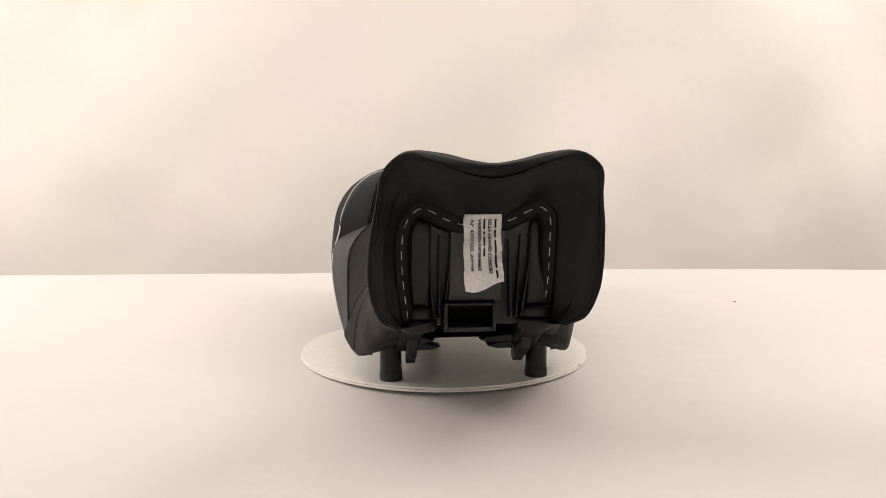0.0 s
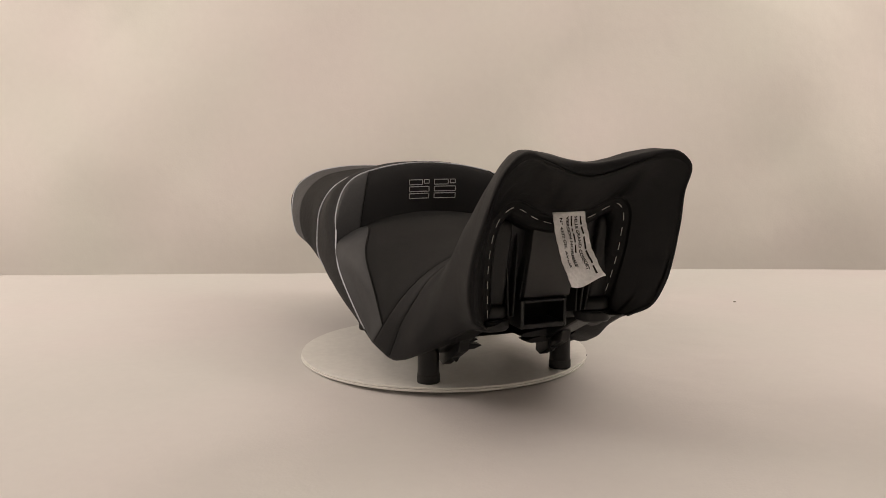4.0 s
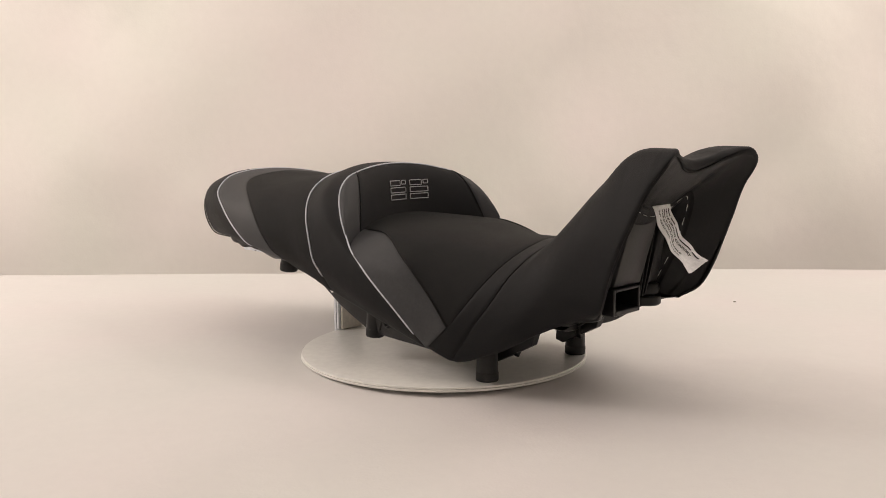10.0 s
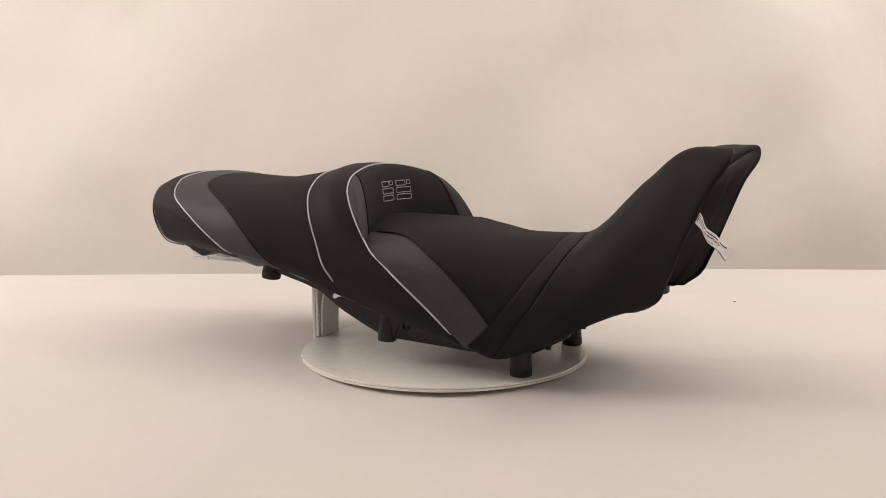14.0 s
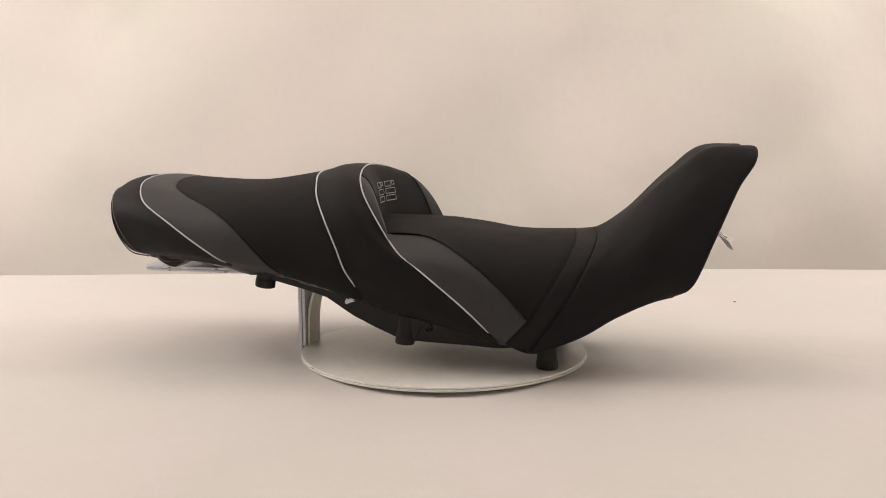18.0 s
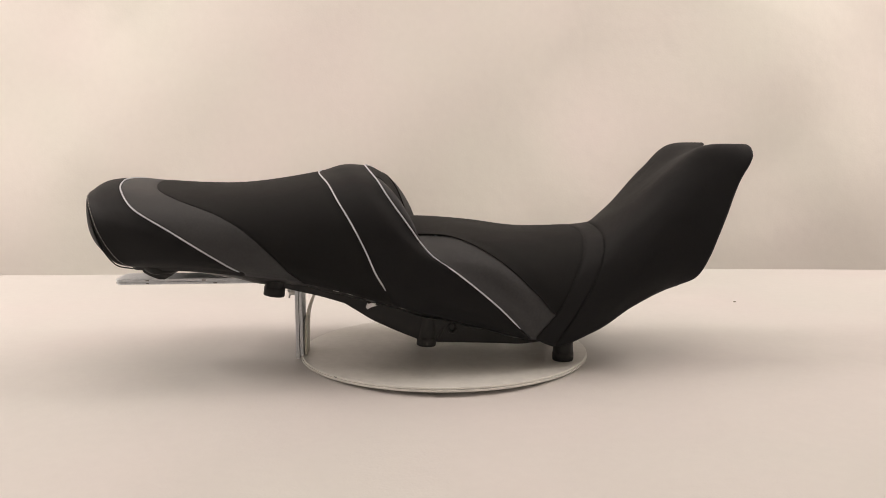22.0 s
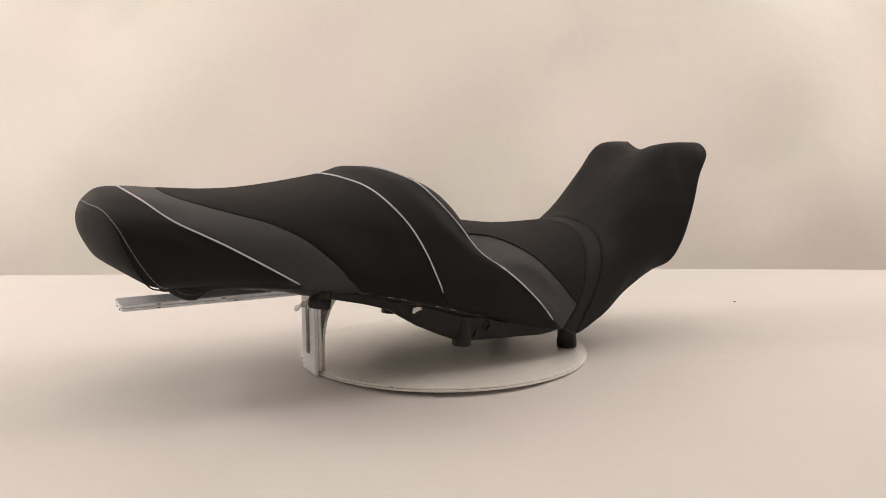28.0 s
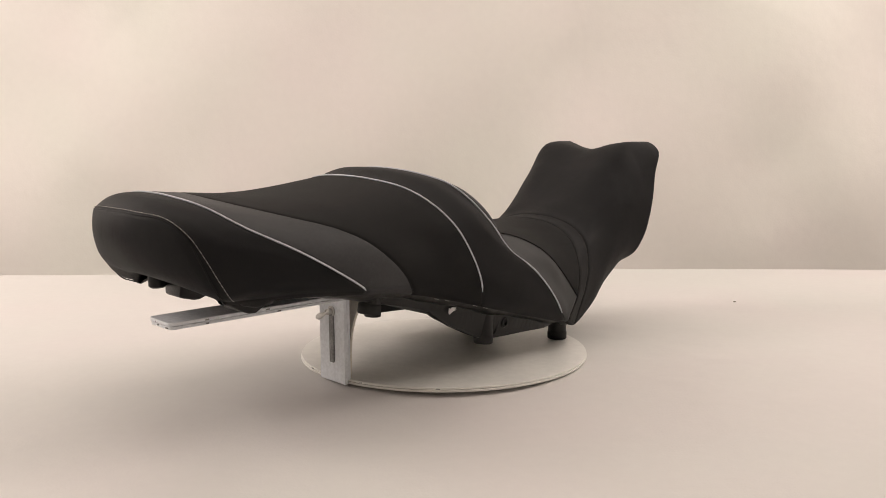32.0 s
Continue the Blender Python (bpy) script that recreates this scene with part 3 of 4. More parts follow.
    for k in range(60):
        col = np.concatenate([back[-1:, k], turn[:, k]])
        d = np.concatenate([[0], np.cumsum(np.linalg.norm(np.diff(col, axis=0), axis=1))])
        even[:, k] = np.stack([np.interp(np.linspace(0, d[-1], 54), d, col[:, j]) for j in range(3)], 1)
    for k in range(9):
        even[1:-1] = even[:-2] / 4 + even[1:-1] / 2 + even[2:] / 4
    g_fl = np.concatenate([back, even[1:]])
    sheet("tank_flare", skew(both(lip(groove(g_fl, True, True, (0.22, 0, 0.12), 0.0014), np.interp(np.arange(len(g_fl)), [0, len(g_fl) - 54, len(g_fl) - 8], [1, 1, 0.1])))), DARK, seat, "black flared front cover rising to two soft-edged ears", flip=(0.2, 0, 0.12))
    # a recessed trim band runs round the mouth; the panel ends at its outer edge
    tan = np.gradient(mouth[:, 1:], axis=0)
    tan /= np.linalg.norm(tan, axis=1, keepdims=True)
    out = np.stack([np.zeros(60), -tan[:, 1], tan[:, 0]], 1)
    out *= np.sign((out * (mouth - [0, 0, 0.13])).sum(1))[:, None]
    out[-1] = (0, 0, 1)
    for k in range(6):
        out[1:-1] = out[:-2] / 4 + out[1:-1] / 2 + out[2:] / 4
    hem = mouth + out * 0.0060 + [0.0022, 0, 0]
    inner = (rims + hem) / 2 + n * 0.0005
    face = loft([rims, inner, hem], (12, 12))
    face = np.concatenate([face[0], face[1][1:]])
    face = both(groove(face, True, False, (0.2, 0, 0.13), 0.0014, 0.0016))
    face = aside(face, np.linspace(0, 1, 23)[:, None])
    for k in range(face.shape[1]):
        for i in range(2, 21):
            p = face[i, k]
            face[i, k, 0] += (0.0012 * noise.noise(Vector((p[1] * 55, p[2] * 26, 1.0))) + 0.0006 * noise.noise(Vector((p[1] * 130, p[2] * 30, 4.0)))) * math.sin(math.pi * i / 22)
    sheet("front_panel", skew(face), VINYL, seat, "black vinyl front panel round the hollow", flip=(0.2, 0, 0.13))
    depth = [hem, hem - out * 0.0010 + [-0.0030, 0, 0], mouth + [-0.0030, 0, -0.0005], mouth - out * 0.0045 + [-0.0060, 0, -0.001], mouth - out * 0.0065 + [-0.0400, 0, -0.006]]
    sheet("hollow_trim", skew(aside(both(np.concatenate([g if i == 0 else g[1:] for i, g in enumerate(loft(depth, (5, 7, 6, 6)))])))), TRIM, seat, "black trim band turned into the hollow", flip=(0.23, 0, 0.6))

    # hump face towards the rider
    top = half(near(FRONT_PIPE), 121)
    first = int(np.argmin(np.abs(top[:, 0] + 0.0183) + np.abs(top[:, 2] - 0.1285)))
    edge = top[first:]
    ay = np.abs(edge[:, 1])
    ly = np.minimum(0.131, ay * 1.36)
    wall = -0.0695 + 0.0405 * (ly / 0.124) ** 1.6
    low = np.stack([wall, -ly, np.full(len(edge), 0.118)], 1)
    ctl = np.stack([np.maximum(-0.0715 + 0.0420 * (ay / 0.124) ** 1.7, edge[:, 0]), (edge[:, 1] * 2 - ly) / 3, edge[:, 2] - 0.004], 1)
    q = np.linspace(0, 1, 22)[:, None, None]
    hump = (1 - q) ** 2 * edge + 2 * q * (1 - q) * ctl + q**2 * low
    centre = (-0.3, 0, 0.15)
    whole = both(hump)
    count = whole.shape[1]
    near_cut, far_cut = int(np.argmin(np.abs(ay - 0.072))), count - 1 - int(np.argmin(np.abs(ay - 0.0835)))
    for a, b in ((0, near_cut + 1), (far_cut, count)):
        sheet("backrest_side_panel", skew(groove(whole[:, a:b], True, False, centre, low=a > 0, high=a == 0)), GREY, seat, "slate grey vinyl wing beside the backrest", flip=centre)
    mid_face = skew(groove(whole[:, near_cut:far_cut + 1], True, False, centre, low=True, high=True))
    back = sheet("backrest_panel", mid_face, DARK, seat, "black backrest panel with a silver outlined emblem", flip=centre)
    emblem(back, mid_face)

    # piping
    for name, c, keep in (("front_piping", FRONT_PIPE, 0.045), ("middle_piping", MID_PIPE, 0.075), ("rear_piping", REAR_PIPE, 0.025)):
        line = half(near(c), 90)
        k = int(keep * 90)
        line = mirrored(line[k:])
        cord(name, skew(line), 0.00086, PIPING, seat, "silver reflective piping", sides=10, taper=0.4)
    # thin dark cord in the sewn seams
    for c in (REAR_SEAM, SEAM_A, SEAM_B):
        line = mirrored(half(near(c), 80))
        inward = line - np.array([line[:, 0].mean(), 0, 0.09])
        inward /= np.linalg.norm(inward, axis=1, keepdims=True)
        cord("seam", (skew(line) if c is REAR_SEAM else line) - inward * 0.0008, 0.0005, SEAM, seat, sides=6)
    for side in (1, -1):
        dc = spline([(b[0][0], -side * b[0][1], b[0][2]) for a, b in RIDER], 60)
        cord("seam", dc[4:], 0.0007, SEAM, seat, sides=6)
    for k in (near_cut, far_cut):
        cord("seam", skew(whole[:, k]) + [0.0002, 0, 0], 0.0007, SEAM, seat, sides=6)
    cord("seam", skew(mirrored(rims)), 0.0010, SEAM, seat, sides=6)

    cord("seam", skew(mirrored(half(near(TAIL_SEAM), 80)) + [0.0006, 0, -0.0012]), 0.0007, SEAM, seat, sides=6)
    # tan stitches along the tail cap
    row = int(np.argmin(np.abs(np.linalg.norm(g_tail1 - g_tail1[:1], axis=2).mean(1) - 0.0034)))
    line = skew(mirrored(g_tail1[row] + outward(g_tail1, np.array([-0.2, 0, 0.14]))[row] * 0.0003))
    d = np.concatenate([[0], np.cumsum(np.linalg.norm(np.diff(line, axis=0), axis=1))])
    for k in range(1, int(d[-1] / 0.0048) - 1):
        w = np.linspace(k * 0.0048, k * 0.0048 + 0.0031, 4)
        p = np.stack([np.interp(w, d, line[:, j]) for j in range(3)], 1)
        cord("stitch", p, 0.00034, TAN_THREAD, seat, sides=5)
    # long white stitches round the mouth of the hollow
    line = mirrored(half(near(MOUTH), 200))
    d = np.concatenate([[0], np.cumsum(np.linalg.norm(np.diff(line, axis=0), axis=1))])
    pitch = d[-1] / 23
    for k in range(23):
        w = np.linspace((k + 0.2) * pitch, (k + 0.2) * pitch + 0.0076, 5)
        p = np.stack([np.interp(w, d, line[:, j]) for j in range(3)], 1)
        cord("long_stitch", skew(aside(p + [-0.0018, 0, -0.0004])), 0.00034, THREAD, seat, sides=5)

    base(seat)
    hollow(seat)
    care_label(seat)
    return seat


def emblem(parent, g):
    """Outlined bars and squares, sewn in silver on the backrest in two blocks."""
    pts = g.reshape(-1, 3)

    def lay(y, z):
        d = (pts[:, 1] - y) ** 2 + (pts[:, 2] - z) ** 2
        k = np.argsort(d)[:6]
        w = 1 / (d[k] + 1e-7)
        return (float((pts[k, 0] * w).sum() / w.sum()) + 0.0004, y, z)

    def outline(poly):
        loop = []
        for a, b in zip(poly, poly[1:] + poly[:1]):
            m = max(2, int(math.dist(a, b) / 0.0018))
            loop += [lay(a[0] + (b[0] - a[0]) * k / m, a[1] + (b[1] - a[1]) * k / m) for k in range(m)]
        loop.append(loop[0])
        cord("emblem_line", loop, 0.00052, SILVER, parent, "silver embroidered outline", sides=6)

    z0, z1 = 0.1725, 0.1948
    h = z1 - z0

    def shape(y0, w, poly, lean=0.10):
        outline([(y0 + w * a + lean * h * b, z0 + h * b) for a, b in poly])

    for y0 in (-0.0258, 0.0072):
        for low, high, a, b in ((0.74, 1.0, 0.0, 0.66), (0.37, 0.63, 0.0, 1.0), (0.0, 0.26, 0.0, 1.0), (0.80, 1.0, 0.76, 1.0)):
            shape(y0, 0.0262, [(a, low), (b, low), (b, high), (a, high)])


def base(seat):
    """Moulded base pan under the covers, its feet, and the catches under the tail."""
    bx = [-0.345, -0.300, -0.240, -0.200, -0.171, -0.136, -0.109, -0.082, -0.055, -0.034, -0.013, 0.046, 0.076, 0.100, 0.130]
    bz = [0.122, 0.1165, 0.1120, 0.1030, 0.0915, 0.0830, 0.0745, 0.0605, 0.0475, 0.0385, 0.0345, 0.0320, 0.0300, 0.0310, 0.0360]
    ex = [-0.345, -0.318, -0.250, -0.208, -0.153, -0.093, -0.060, -0.025, 0.018, 0.058, 0.082, 0.113, 0.135]
    ez = [0.122, 0.1220, 0.1180, 0.1100, 0.1040, 0.0890, 0.0800, 0.0715, 0.0590, 0.0480, 0.0420, 0.0400, 0.0420]
    ey = [0.070, 0.085, 0.112, 0.119, 0.120, 0.118, 0.117, 0.116, 0.115, 0.113, 0.112, 0.104, 0.098]
    xs = np.linspace(-0.312, 0.132, 60)
    rows = []
    for x in xs:
        lo, hi, w = np.interp(x, bx, bz), np.interp(x, ex, ez) + 0.006, np.interp(x, ex, ey)
        lo = min(lo - 0.004 * min(1.0, max(0.0, (x + 0.11) / 0.03)), hi - 0.006)
        w -= 0.012
        b = w - 0.007
        up = min(1.0, max(0.0, (x + 0.09) / 0.04))
        top, half_up = lo + 0.003 + (hi - lo - 0.004) * up, lo + 0.4 * (hi - lo) * up
        row = [(x, -w, hi), (x, -w + 0.001, hi - 0.006), (x, -b - 0.0012, lo + 0.005), (x, -b, lo + 0.0008), (x, -b + 0.004, lo), (x, -b + 0.010, half_up), (x, -b + 0.014, top), (x, 0, top), (x, b - 0.014, top), (x, b - 0.010, half_up), (x, b - 0.004, lo), (x, b, lo + 0.0008), (x, b + 0.0012, lo + 0.005), (x, w - 0.001, hi - 0.006), (x, w, hi)]
        rows.append(row)
    g = np.array(rows)
    pan = sheet("base_pan", g, PAN, seat, "black moulded plastic base pan", flip=(-0.1, 0, 0.6))
    pan.data.polygons.foreach_set("use_smooth", [False] * len(pan.data.polygons))
    # turned cover edge, rolled under and stapled to the pan, a little creased
    edge = np.array([c[0] for c in (TAIL_A, REAR_PIPE, REAR_SEAM, SADDLE_A, MID_PIPE, HUMP_A, FRONT_PIPE)] + [a[0] for a, b in RIDER[1:]] + [SEAM_A[0]])
    edge = edge[np.argsort(edge[:, 0])]
    us = np.linspace(-0.262, 0.112, 190)
    wide = np.interp(us, [-0.27, -0.22, -0.205, -0.192, -0.18, -0.12, -0.05, 0.03, 0.08, 0.115], [0.006, 0.009, 0.0125, 0.0135, 0.010, 0.0105, 0.0105, 0.0092, 0.0080, 0.006])
    qs = np.linspace(0, 1, 9)
    for side in (1, -1):
        g = np.empty((len(us), 9, 3))
        for i, u in enumerate(us):
            ey0, ez0 = np.interp(u, edge[:, 0], edge[:, 1]), np.interp(u, edge[:, 0], edge[:, 2])
            w = wide[i] * (1 + 0.22 * noise.noise(Vector((u * 38, side, 0.7))))
            for j, q in enumerate(qs):
                crease = 0.0011 * noise.noise(Vector((u * 75, q * 2.4, side * 3.0))) + 0.0005 * noise.noise(Vector((u * 260, q * 3, side)))
                g[i, j] = (u, side * (ey0 - 0.0028 - 0.0175 * q ** 1.25 + crease), ez0 + 0.0012 - w * math.sin(q * 1.5) + 0.5 * crease)
        sheet("turned_edge", g, GLOSS, seat, "glossy black cover edge turned under", flip=(-0.1, 0, 0.09))
        for u in (-0.1190, -0.1055, -0.0690, -0.0520):
            i = int(np.argmin(np.abs(us - u)))
            p = [(g[k, 2] + g[k, 3]) / 2 + [0, side * 0.0011, -0.0003] for k in (i, i + 1, i + 3)]
            cord("staple", p, 0.00032, THREAD, seat, "small bright staple", sides=5)
        # cylinder housings with rubber feet
        for name, (x, y, z, r, tall, lean) in {"front_foot": (0.1274, 0.0747, 0.0032, 0.0116, 0.036, 0), "middle_foot": (-0.0240, 0.0935, 0.0272, 0.0104, 0.046, 4), "rear_foot": (-0.1830, 0.0960, 0.0838, 0.0110, 0.018, 9)}.items():
            m = Matrix.Translation((x, side * y, z)) @ Euler((0, radians(lean), 0)).to_matrix().to_4x4()
            stub = part(name, turned([(r * 0.97, 0.0098), (r * 0.95, 0.012), (r * 0.92, tall), (r * 1.1, tall + 0.006)], 28, m), PAN, seat, "black plastic foot", smooth=True)
            part("rubber_cap", turned([(r * 0.80, 0.0), (r * 0.95, 0.0003), (r, 0.0014), (r, 0.0084), (r * 0.96, 0.0094), (r * 0.9, 0.0100)], 28, m), RUBBER, stub, "black rubber cap", smooth=True)
        # slanting rib and ring lug beside the middle foot
        part("rib", prism([(-0.0125, 0.0360), (-0.0095, 0.0360), (0.0015, 0.0600), (-0.0015, 0.0600)], "y", side * 0.1000, side * 0.0940, 0.0008), PAN, seat)
        ring = [(0.0035 + 0.0036 * math.cos(a), side * 0.0998, 0.0470 + 0.0046 * math.sin(a)) for a in np.linspace(0, 2 * math.pi, 25)]
        cord("ring_lug", ring, 0.0016, PAN, seat, sides=8)
        # catches under the tail
        if side < 0:
            hook = prism([(-0.3205, 0.122), (-0.3195, 0.1085), (-0.3130, 0.1045), (-0.3040, 0.1006), (-0.2970, 0.1004), (-0.2900, 0.1045), (-0.2800, 0.112), (-0.276, 0.120)], "y", -0.0860, -0.0600, 0.0016)
        else:
            hook = prism([(-0.3165, 0.124), (-0.3160, 0.1030), (-0.3125, 0.1008), (-0.2980, 0.0966), (-0.2920, 0.0966), (-0.2840, 0.1015), (-0.2790, 0.112), (-0.277, 0.124)], "y", 0.008, 0.0435, 0.0012)
            for v in hook.verts:
                v.co.y += 0.012 * max(0.0, 0.112 - v.co.z) / 0.014 * (v.co.y < 0.02)
            part("tail_lug", turned([(0.0062, 0.1095), (0.0080, 0.1110), (0.0084, 0.1180), (0.0074, 0.1320)], 20, Matrix.Translation((-0.3240, 0.0420, 0))), PAN, seat, smooth=True)
        part("tail_catch", hook, PAN, seat, "black plastic catch under the tail", smooth=True)
        fold = bmesh.new()
        bmesh.ops.create_icosphere(fold, subdivisions=3, radius=1.0)
        for v in fold.verts:
            v.co = Vector((-0.2985 + 0.0185 * v.co.x, side * (0.0900 + 0.0110 * v.co.y), 0.1155 + 0.0025 * (side > 0) + 0.0098 * max(v.co.z, -0.75) + 0.0012 * noise.noise(v.co * 2.1)))
        part("cover_fold", fold, VINYL, seat, "black cover gathered under the tail", smooth=True, angle=80)
    tag = prism([(-0.0895, 0.0722), (-0.0870, 0.0790), (-0.0850, 0.0765), (-0.0810, 0.0790), (-0.0740, 0.0775), (-0.0765, 0.0750), (-0.0730, 0.0742), (-0.0800, 0.0725), (-0.0870, 0.0690)], "y", -0.1050, -0.1040)
    for v in tag.verts:
        v.co.x, v.co.z = -0.0815 + 0.72 * (v.co.x + 0.0815), 0.0760 + 0.70 * (v.co.z - 0.0745)
        v.co.z -= 0.0026
        v.co.y += 0.0012 * noise.noise(v.co * 160)
    part("torn_tag", tag, CLOTH, seat, "torn white paper tag")


def hollow(seat):
    """Black plastic inside the front hollow: back wall, channels, fins, latch box, prongs."""
    wall = np.array([[(x, y, z) for y in np.linspace(-0.066, 0.066, 9)] for x, z in ((0.2165, 0.0790), (0.219, 0.085), (0.230, 0.115), (0.240, 0.145), (0.250, 0.176), (0.257, 0.194))])
    sheet("hollow_wall", wall, PLASTIC, seat, "black plastic wall in the hollow", flip=(-1, 0, 0.1))
    for side, dy in ((-1, -0.002), (1, 0.0005)):
        # raised channel
        ch = prism([(0.232, 0.098), (0.238, 0.100), (0.256, 0.168), (0.255, 0.179), (0.246, 0.181), (0.222, 0.100)], "y", side * 0.0608 + dy, side * 0.0412 + dy, 0.0045, 3)
        part("channel", ch, PAN, seat, "raised plastic channel", smooth=True)
        for k, (y, t) in enumerate(((0.0375, 0.174), (0.0330, 0.168), (0.0285, 0.160))):
            fin = prism([(0.214, 0.085), (0.238, 0.090), (0.243, 0.120), (0.249, t - 0.012), (0.246, t), (0.236, t)], "y", side * y + dy - 0.0008, side * y + dy + 0.0008, 0.0004, 1)
            m = Matrix.Translation((0, side * y + dy, 0.09)) @ Euler((radians(-side * (6 - 5 * k)), 0, 0)).to_matrix().to_4x4() @ Matrix.Translation((0, -side * y - dy, -0.09))
            fin.transform(m)
            part("fin", fin, PAN, seat, "thin upright fin")
        # stepped collar over the front foot
        round_at = Matrix.Translation((0.2290, side * 0.0512 + dy, 0))
        part("collar", turned([(0.0138, 0.0900), (0.0150, 0.0915), (0.0150, 0.0965), (0.0138, 0.0995), (0.0105, 0.1015)], 28, round_at), PAN, seat, "round plastic collar", smooth=True)
        part("collar_step", turned([(0.0150, 0.0785), (0.0166, 0.0800), (0.0166, 0.0872), (0.0150, 0.0890)], 28, round_at), PAN, seat, "round plastic collar", smooth=True)
        part("leg_block", prism([(0.112, 0.034), (0.142, 0.036), (0.160, 0.0480), (0.222, 0.0790), (0.222, 0.092), (0.150, 0.080), (0.112, 0.060)], "y", side * 0.0440 + dy, side * 0.0700, 0.003), PAN, seat)
        # prongs towards the middle and pointed tabs below
        for z, y1, x in ((0.0495, (0.0300 if side < 0 else 0.0110), 0.152), (0.0420, (0.0240 if side < 0 else 0.0195), 0.148)):
            pr = prism([(side * 0.052 + dy, z - 0.003), (side * (y1 + 0.008) + dy, z - 0.0026), (side * y1 + dy, z + 0.0004), (side * (y1 + 0.009) + dy, z + 0.0026), (side * 0.052 + dy, z + 0.0058)], "x", x - 0.012, x + 0.003, 0.0007, 1)
            part("prong", pr, PAN, seat)
        tab = prism([(side * 0.0590 + dy, 0.056), (side * 0.0560 + dy, 0.032), (side * 0.0520 + dy, 0.0275), (side * 0.0480 + dy, 0.033), (side * 0.0440 + dy, 0.056)], "x", 0.146, 0.152, 0.0008, 1)
        part("tab", tab, PAN, seat)
        part("lug", prism([(0.118, 0.0225), (0.128, 0.0200), (0.172, 0.0440), (0.176, 0.0560), (0.120, 0.0480)], "y", side * 0.0500, side * 0.0600, 0.001), PLASTIC, seat)
        # vinyl drawn back under the chin of the front panel
        line = spline([(0.2500, 0.0765, 0.0862), (0.2330, 0.0835, 0.0818), (0.2000, 0.0890, 0.0668), (0.1640, 0.0970, 0.0490)], 16)
        rows = []
        for q in np.linspace(0, 1, 7):
            r = line.copy()
            r[:, 1] -= 0.030 * q
            r[:, 0] -= 0.004 * q
            r[:, 2] += 0.004 * q - 0.0030 * math.sin(math.pi * q)
            r[:, 1] *= side
            rows.append(r)
        sheet("chin_strip", skew(np.array(rows)), VINYL, seat, "black vinyl drawn under the front edge", flip=(0.2, side * 0.07, 0.2))
    # latch box
    y0, y1, z0, z1 = -0.0318, 0.0138, 0.0796, 0.1055
    bm = bmesh.new()
    for a, b, c, d in ((y0, y0 + 0.0036, z0, z1), (y1 - 0.0028, y1, z0, z1), (y0 + 0.0036, y1 - 0.0028, z0, z0 + 0.0046), (y0 + 0.0036, y1 - 0.0028, z1 - 0.003, z1)):
        o = box(0.206, 0.2475, a, b, c, d, 0.0008, 1)
        me = bpy.data.meshes.new("piece")
        o.to_mesh(me)
        o.free()
        bm.from_mesh(me)
        bpy.data.meshes.remove(me)
    part("latch_box", bm, PLASTIC, seat, "open black plastic latch box")
    part("latch_back", box(0.2050, 0.2080, y0, y1, z0, z1, 0.0005, 1), PLASTIC, seat)
    part("centre_panel", prism([(0.214, 0.1060), (0.2440, 0.1060), (0.2480, 0.120), (0.2570, 0.152), (0.2620, 0.172), (0.2600, 0.180), (0.240, 0.182)], "y", -0.0275, 0.0190, 0.002), SATIN, seat, "smooth black centre panel", smooth=True)


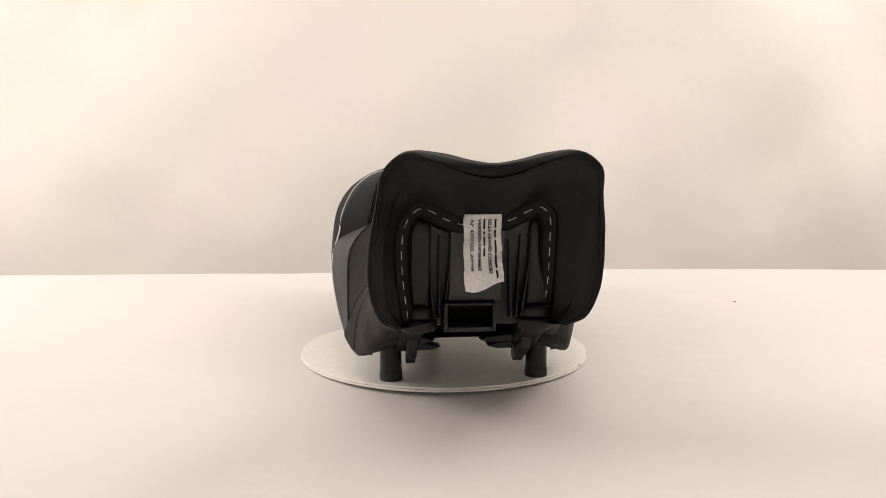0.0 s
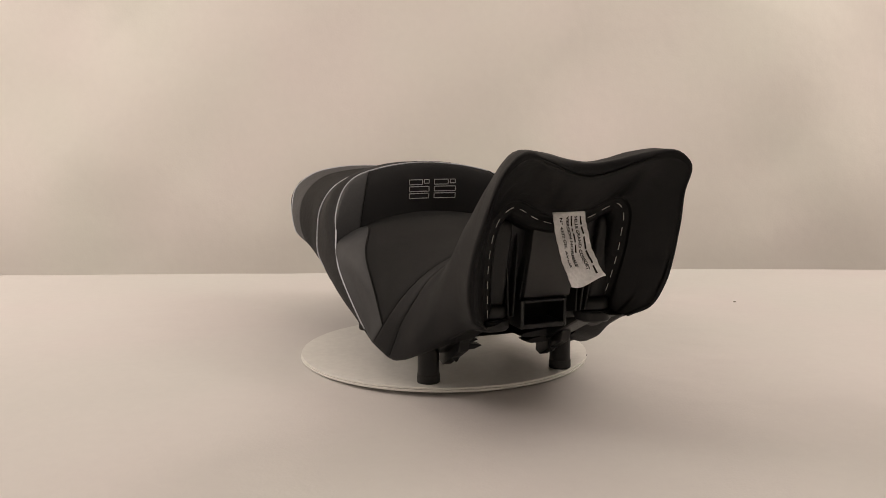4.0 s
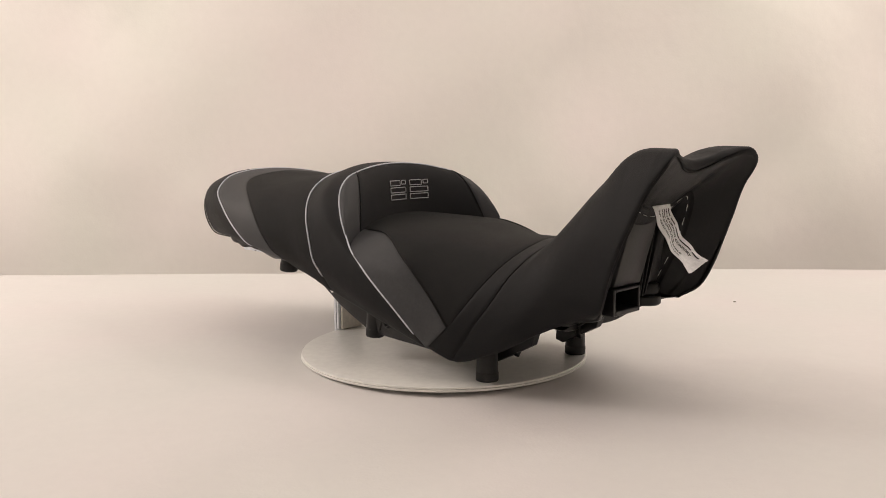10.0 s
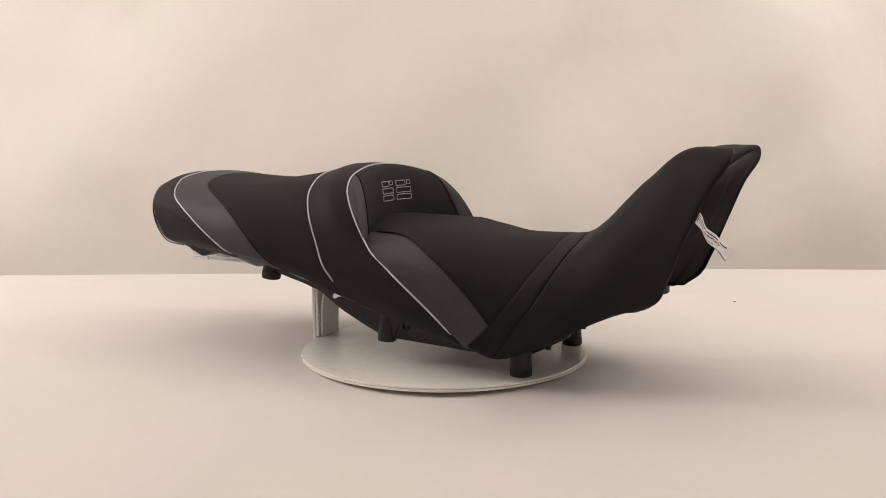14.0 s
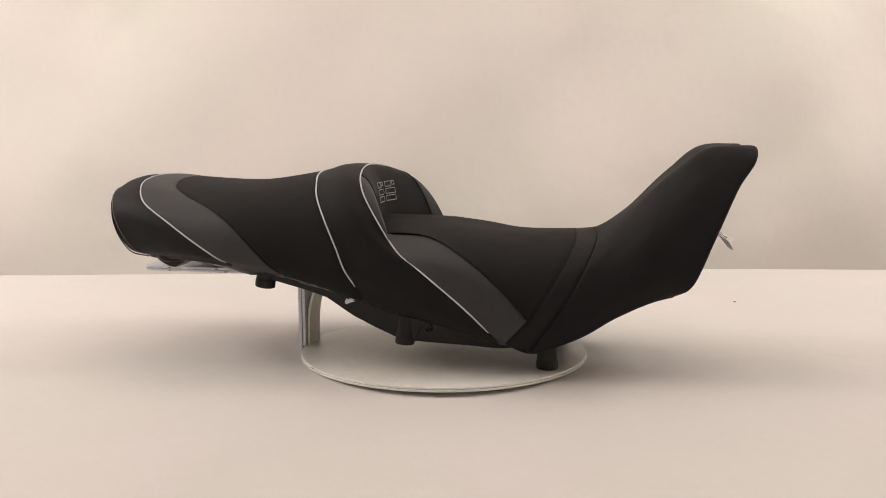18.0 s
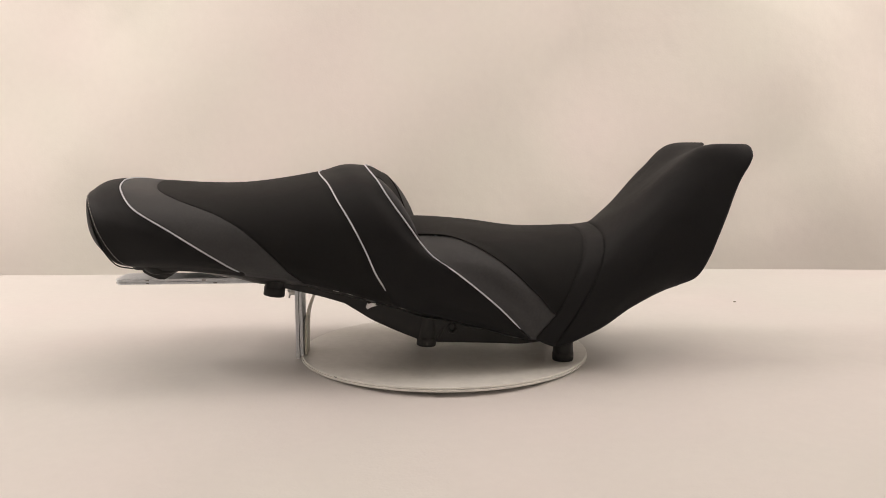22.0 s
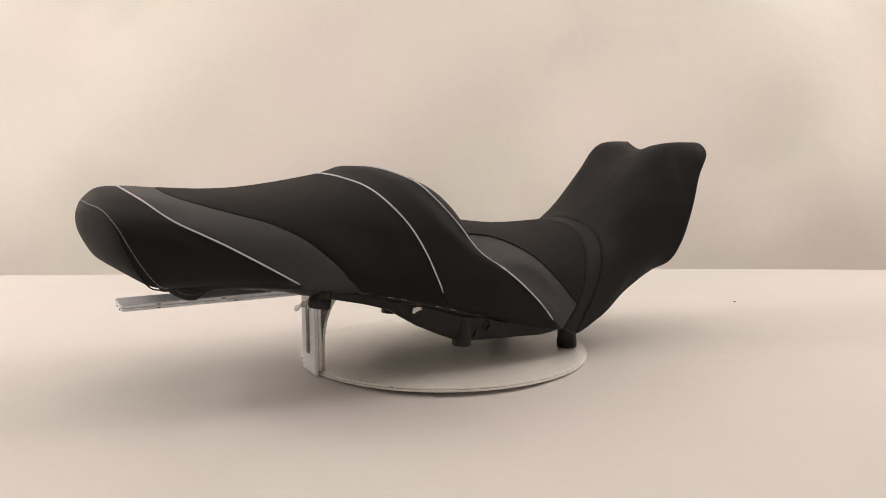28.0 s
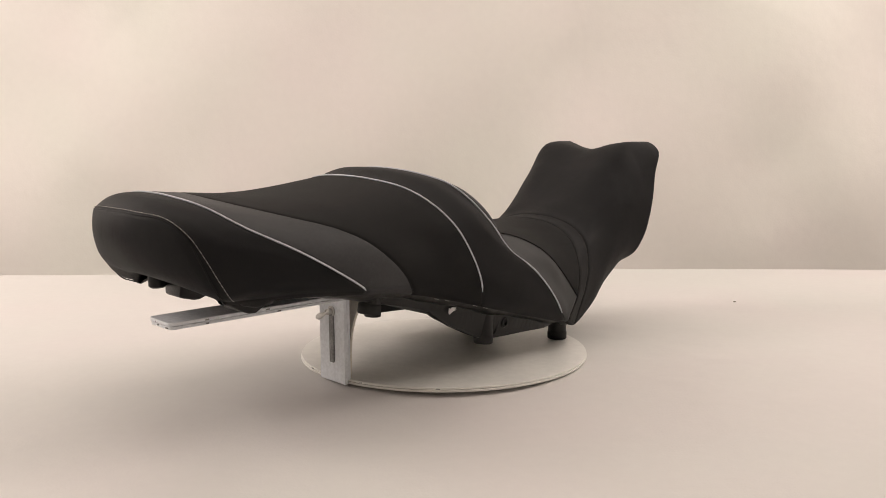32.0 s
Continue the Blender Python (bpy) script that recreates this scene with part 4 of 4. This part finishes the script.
def care_label(seat):
    """A white cloth label sewn into the mouth, curling forward, with printed lines."""
    path = spline([(0.2768, 0, 0.1855), (0.2828, 0, 0.1720), (0.2905, 0, 0.1575), (0.3015, 0, 0.1440), (0.3175, 0, 0.1318)], 30)
    length = np.concatenate([[0], np.cumsum(np.linalg.norm(np.diff(path, axis=0), axis=1))])

    def at(a, b, lift=0.0):
        """a: across, 0 to 1; b: down, 0 to 1."""
        s = b * length[-1]
        p = np.array([np.interp(s, length, path[:, k]) for k in range(3)])
        q = np.array([np.interp(min(s + 0.001, length[-1]), length, path[:, k]) - np.interp(max(s - 0.001, 0), length, path[:, k]) for k in range(3)])
        q /= np.linalg.norm(q)
        n = np.array([-q[2], 0, q[0]])
        curl = 0.0030 * math.sin(a * 5.2 + b * 3.0) * b + 0.0012 * math.sin(b * 17 + a * 3)
        side = 0.0005 * math.sin(b * 17) * (1 if a > 0.5 else -1) + 0.0002 * math.sin(b * 47)
        y = -0.0180 + 0.0312 * a - 0.0042 * b + side * abs(2 * a - 1)
        z = 0.004 * (a - 0.5) * b
        return np.array([p[0], y, p[2] + z]) + n * (curl + lift)

    g = np.array([[at(a, b) for a in np.linspace(0, 1, 19)] for b in np.linspace(0, 1, 45)])
    h = np.array([[at(a, b, -0.0004) for a in np.linspace(0, 1, 19)] for b in np.linspace(0, 1, 45)])
    r, c = g.shape[:2]
    verts = np.concatenate([g.reshape(-1, 3), h.reshape(-1, 3)])
    idx = np.arange(r * c).reshape(r, c)
    faces = []
    for i in range(r - 1):
        for j in range(c - 1):
            a, b2, d, e = idx[i, j], idx[i + 1, j], idx[i + 1, j + 1], idx[i, j + 1]
            faces += [(a, b2, d, e), (a + r * c, e + r * c, d + r * c, b2 + r * c)]
    rim = [idx[0, j] for j in range(c)] + [idx[i, -1] for i in range(1, r)] + [idx[-1, j] for j in range(c - 2, -1, -1)] + [idx[i, 0] for i in range(r - 2, 0, -1)]
    for a, b2 in zip(rim, rim[1:] + rim[:1]):
        faces.append((a, b2, b2 + r * c, a + r * c))
    lab = mesh_ob("care_label", verts, faces, CLOTH, seat, "curled white cloth label with black printed lines")
    # printed lines run downward; the first line lies at the far edge
    lines = [(0.84, 0.06, 0.90, None), (0.69, 0.06, 0.80, "SELLE GRAND CONFORT"), (0.545, 0.06, 0.52, None), (0.42, 0.06, 0.72, "VERSION NORMALE"), (0.22, 0.08, 0.74, "N\u00b0 4332 GEL AV+AR")]
    for a, b0, b1, words in lines:
        if words:
            cu = bpy.data.curves.new("words", "FONT")
            cu.body, cu.size, cu.offset = words, 1.0, 0.034
            tmp = new("words", cu)
            bpy.context.view_layer.update()
            me = bpy.data.meshes.new_from_object(tmp.evaluated_get(bpy.context.evaluated_depsgraph_get()))
            bpy.data.objects.remove(tmp)
            co = np.array([v.co[:] for v in me.vertices])
            lo, hi = co.min(0), co.max(0)
            for v, p in zip(me.vertices, co):
                u = (p[0] - lo[0]) / (hi[0] - lo[0])
                w = (p[1] - lo[1]) / (hi[1] - lo[1])
                v.co = at(a + (w - 0.5) * 0.092, b0 + (b1 - b0) * u, 0.0003)
            me.materials.clear()
            me.materials.append(INK)
            ob = new("printed_line", me)
            ob.parent = lab
        else:
            for u0, u1 in ((0.0, 0.13), (0.16, 0.29), (0.33, 0.52), (0.54, 0.80), (0.84, 1.0)) if b1 > 0.6 else ((0.0, 0.27), (0.33, 0.42), (0.48, 0.74), (0.80, 1.0)):
                w = [b0 + (b1 - b0) * (u0 + (u1 - u0) * k / 8) for k in range(9)]
                vs = [at(a + e, u, 0.0003) for u in w for e in (-0.024, 0.024)]
                mesh_ob("printed_bar", vs, [(2 * k, 2 * k + 1, 2 * k + 3, 2 * k + 2) for k in range(8)], INK, lab, smooth=False)


disc_thing = turntable()
stand_thing = support_stand()
seat_thing = saddle()

# ---- the table's turn, in degrees, every two seconds ----
TURN = [-85.63, -77.83, -69.82, -61.90, -53.84, -45.87, -37.97, -30.08, -21.97, -13.78, -5.75, 2.22, 10.25, 18.46, 26.63, 34.72, 42.95]
# the table is not quite level: it stands a little higher at the back
LEAN, LEAN_DISC = pose(0, 0, 0, 0.45), pose(0, 0, 0, 0.06)
ON_DISC = pose(0, 0, 0, 0, 0, 1.1) @ pose(0, 0.0083, 0)


def motions():
    turns = [(2.0 * k, pose(0, 0, 0, 0, 0, a)) for k, a in enumerate(TURN)]
    walk(disc_thing, [(t, LEAN_DISC @ m) for t, m in turns])
    walk(stand_thing, [(t, LEAN @ m @ ON_DISC) for t, m in turns])
    walk(seat_thing, [(t, LEAN @ m @ ON_DISC) for t, m in turns])


motions()
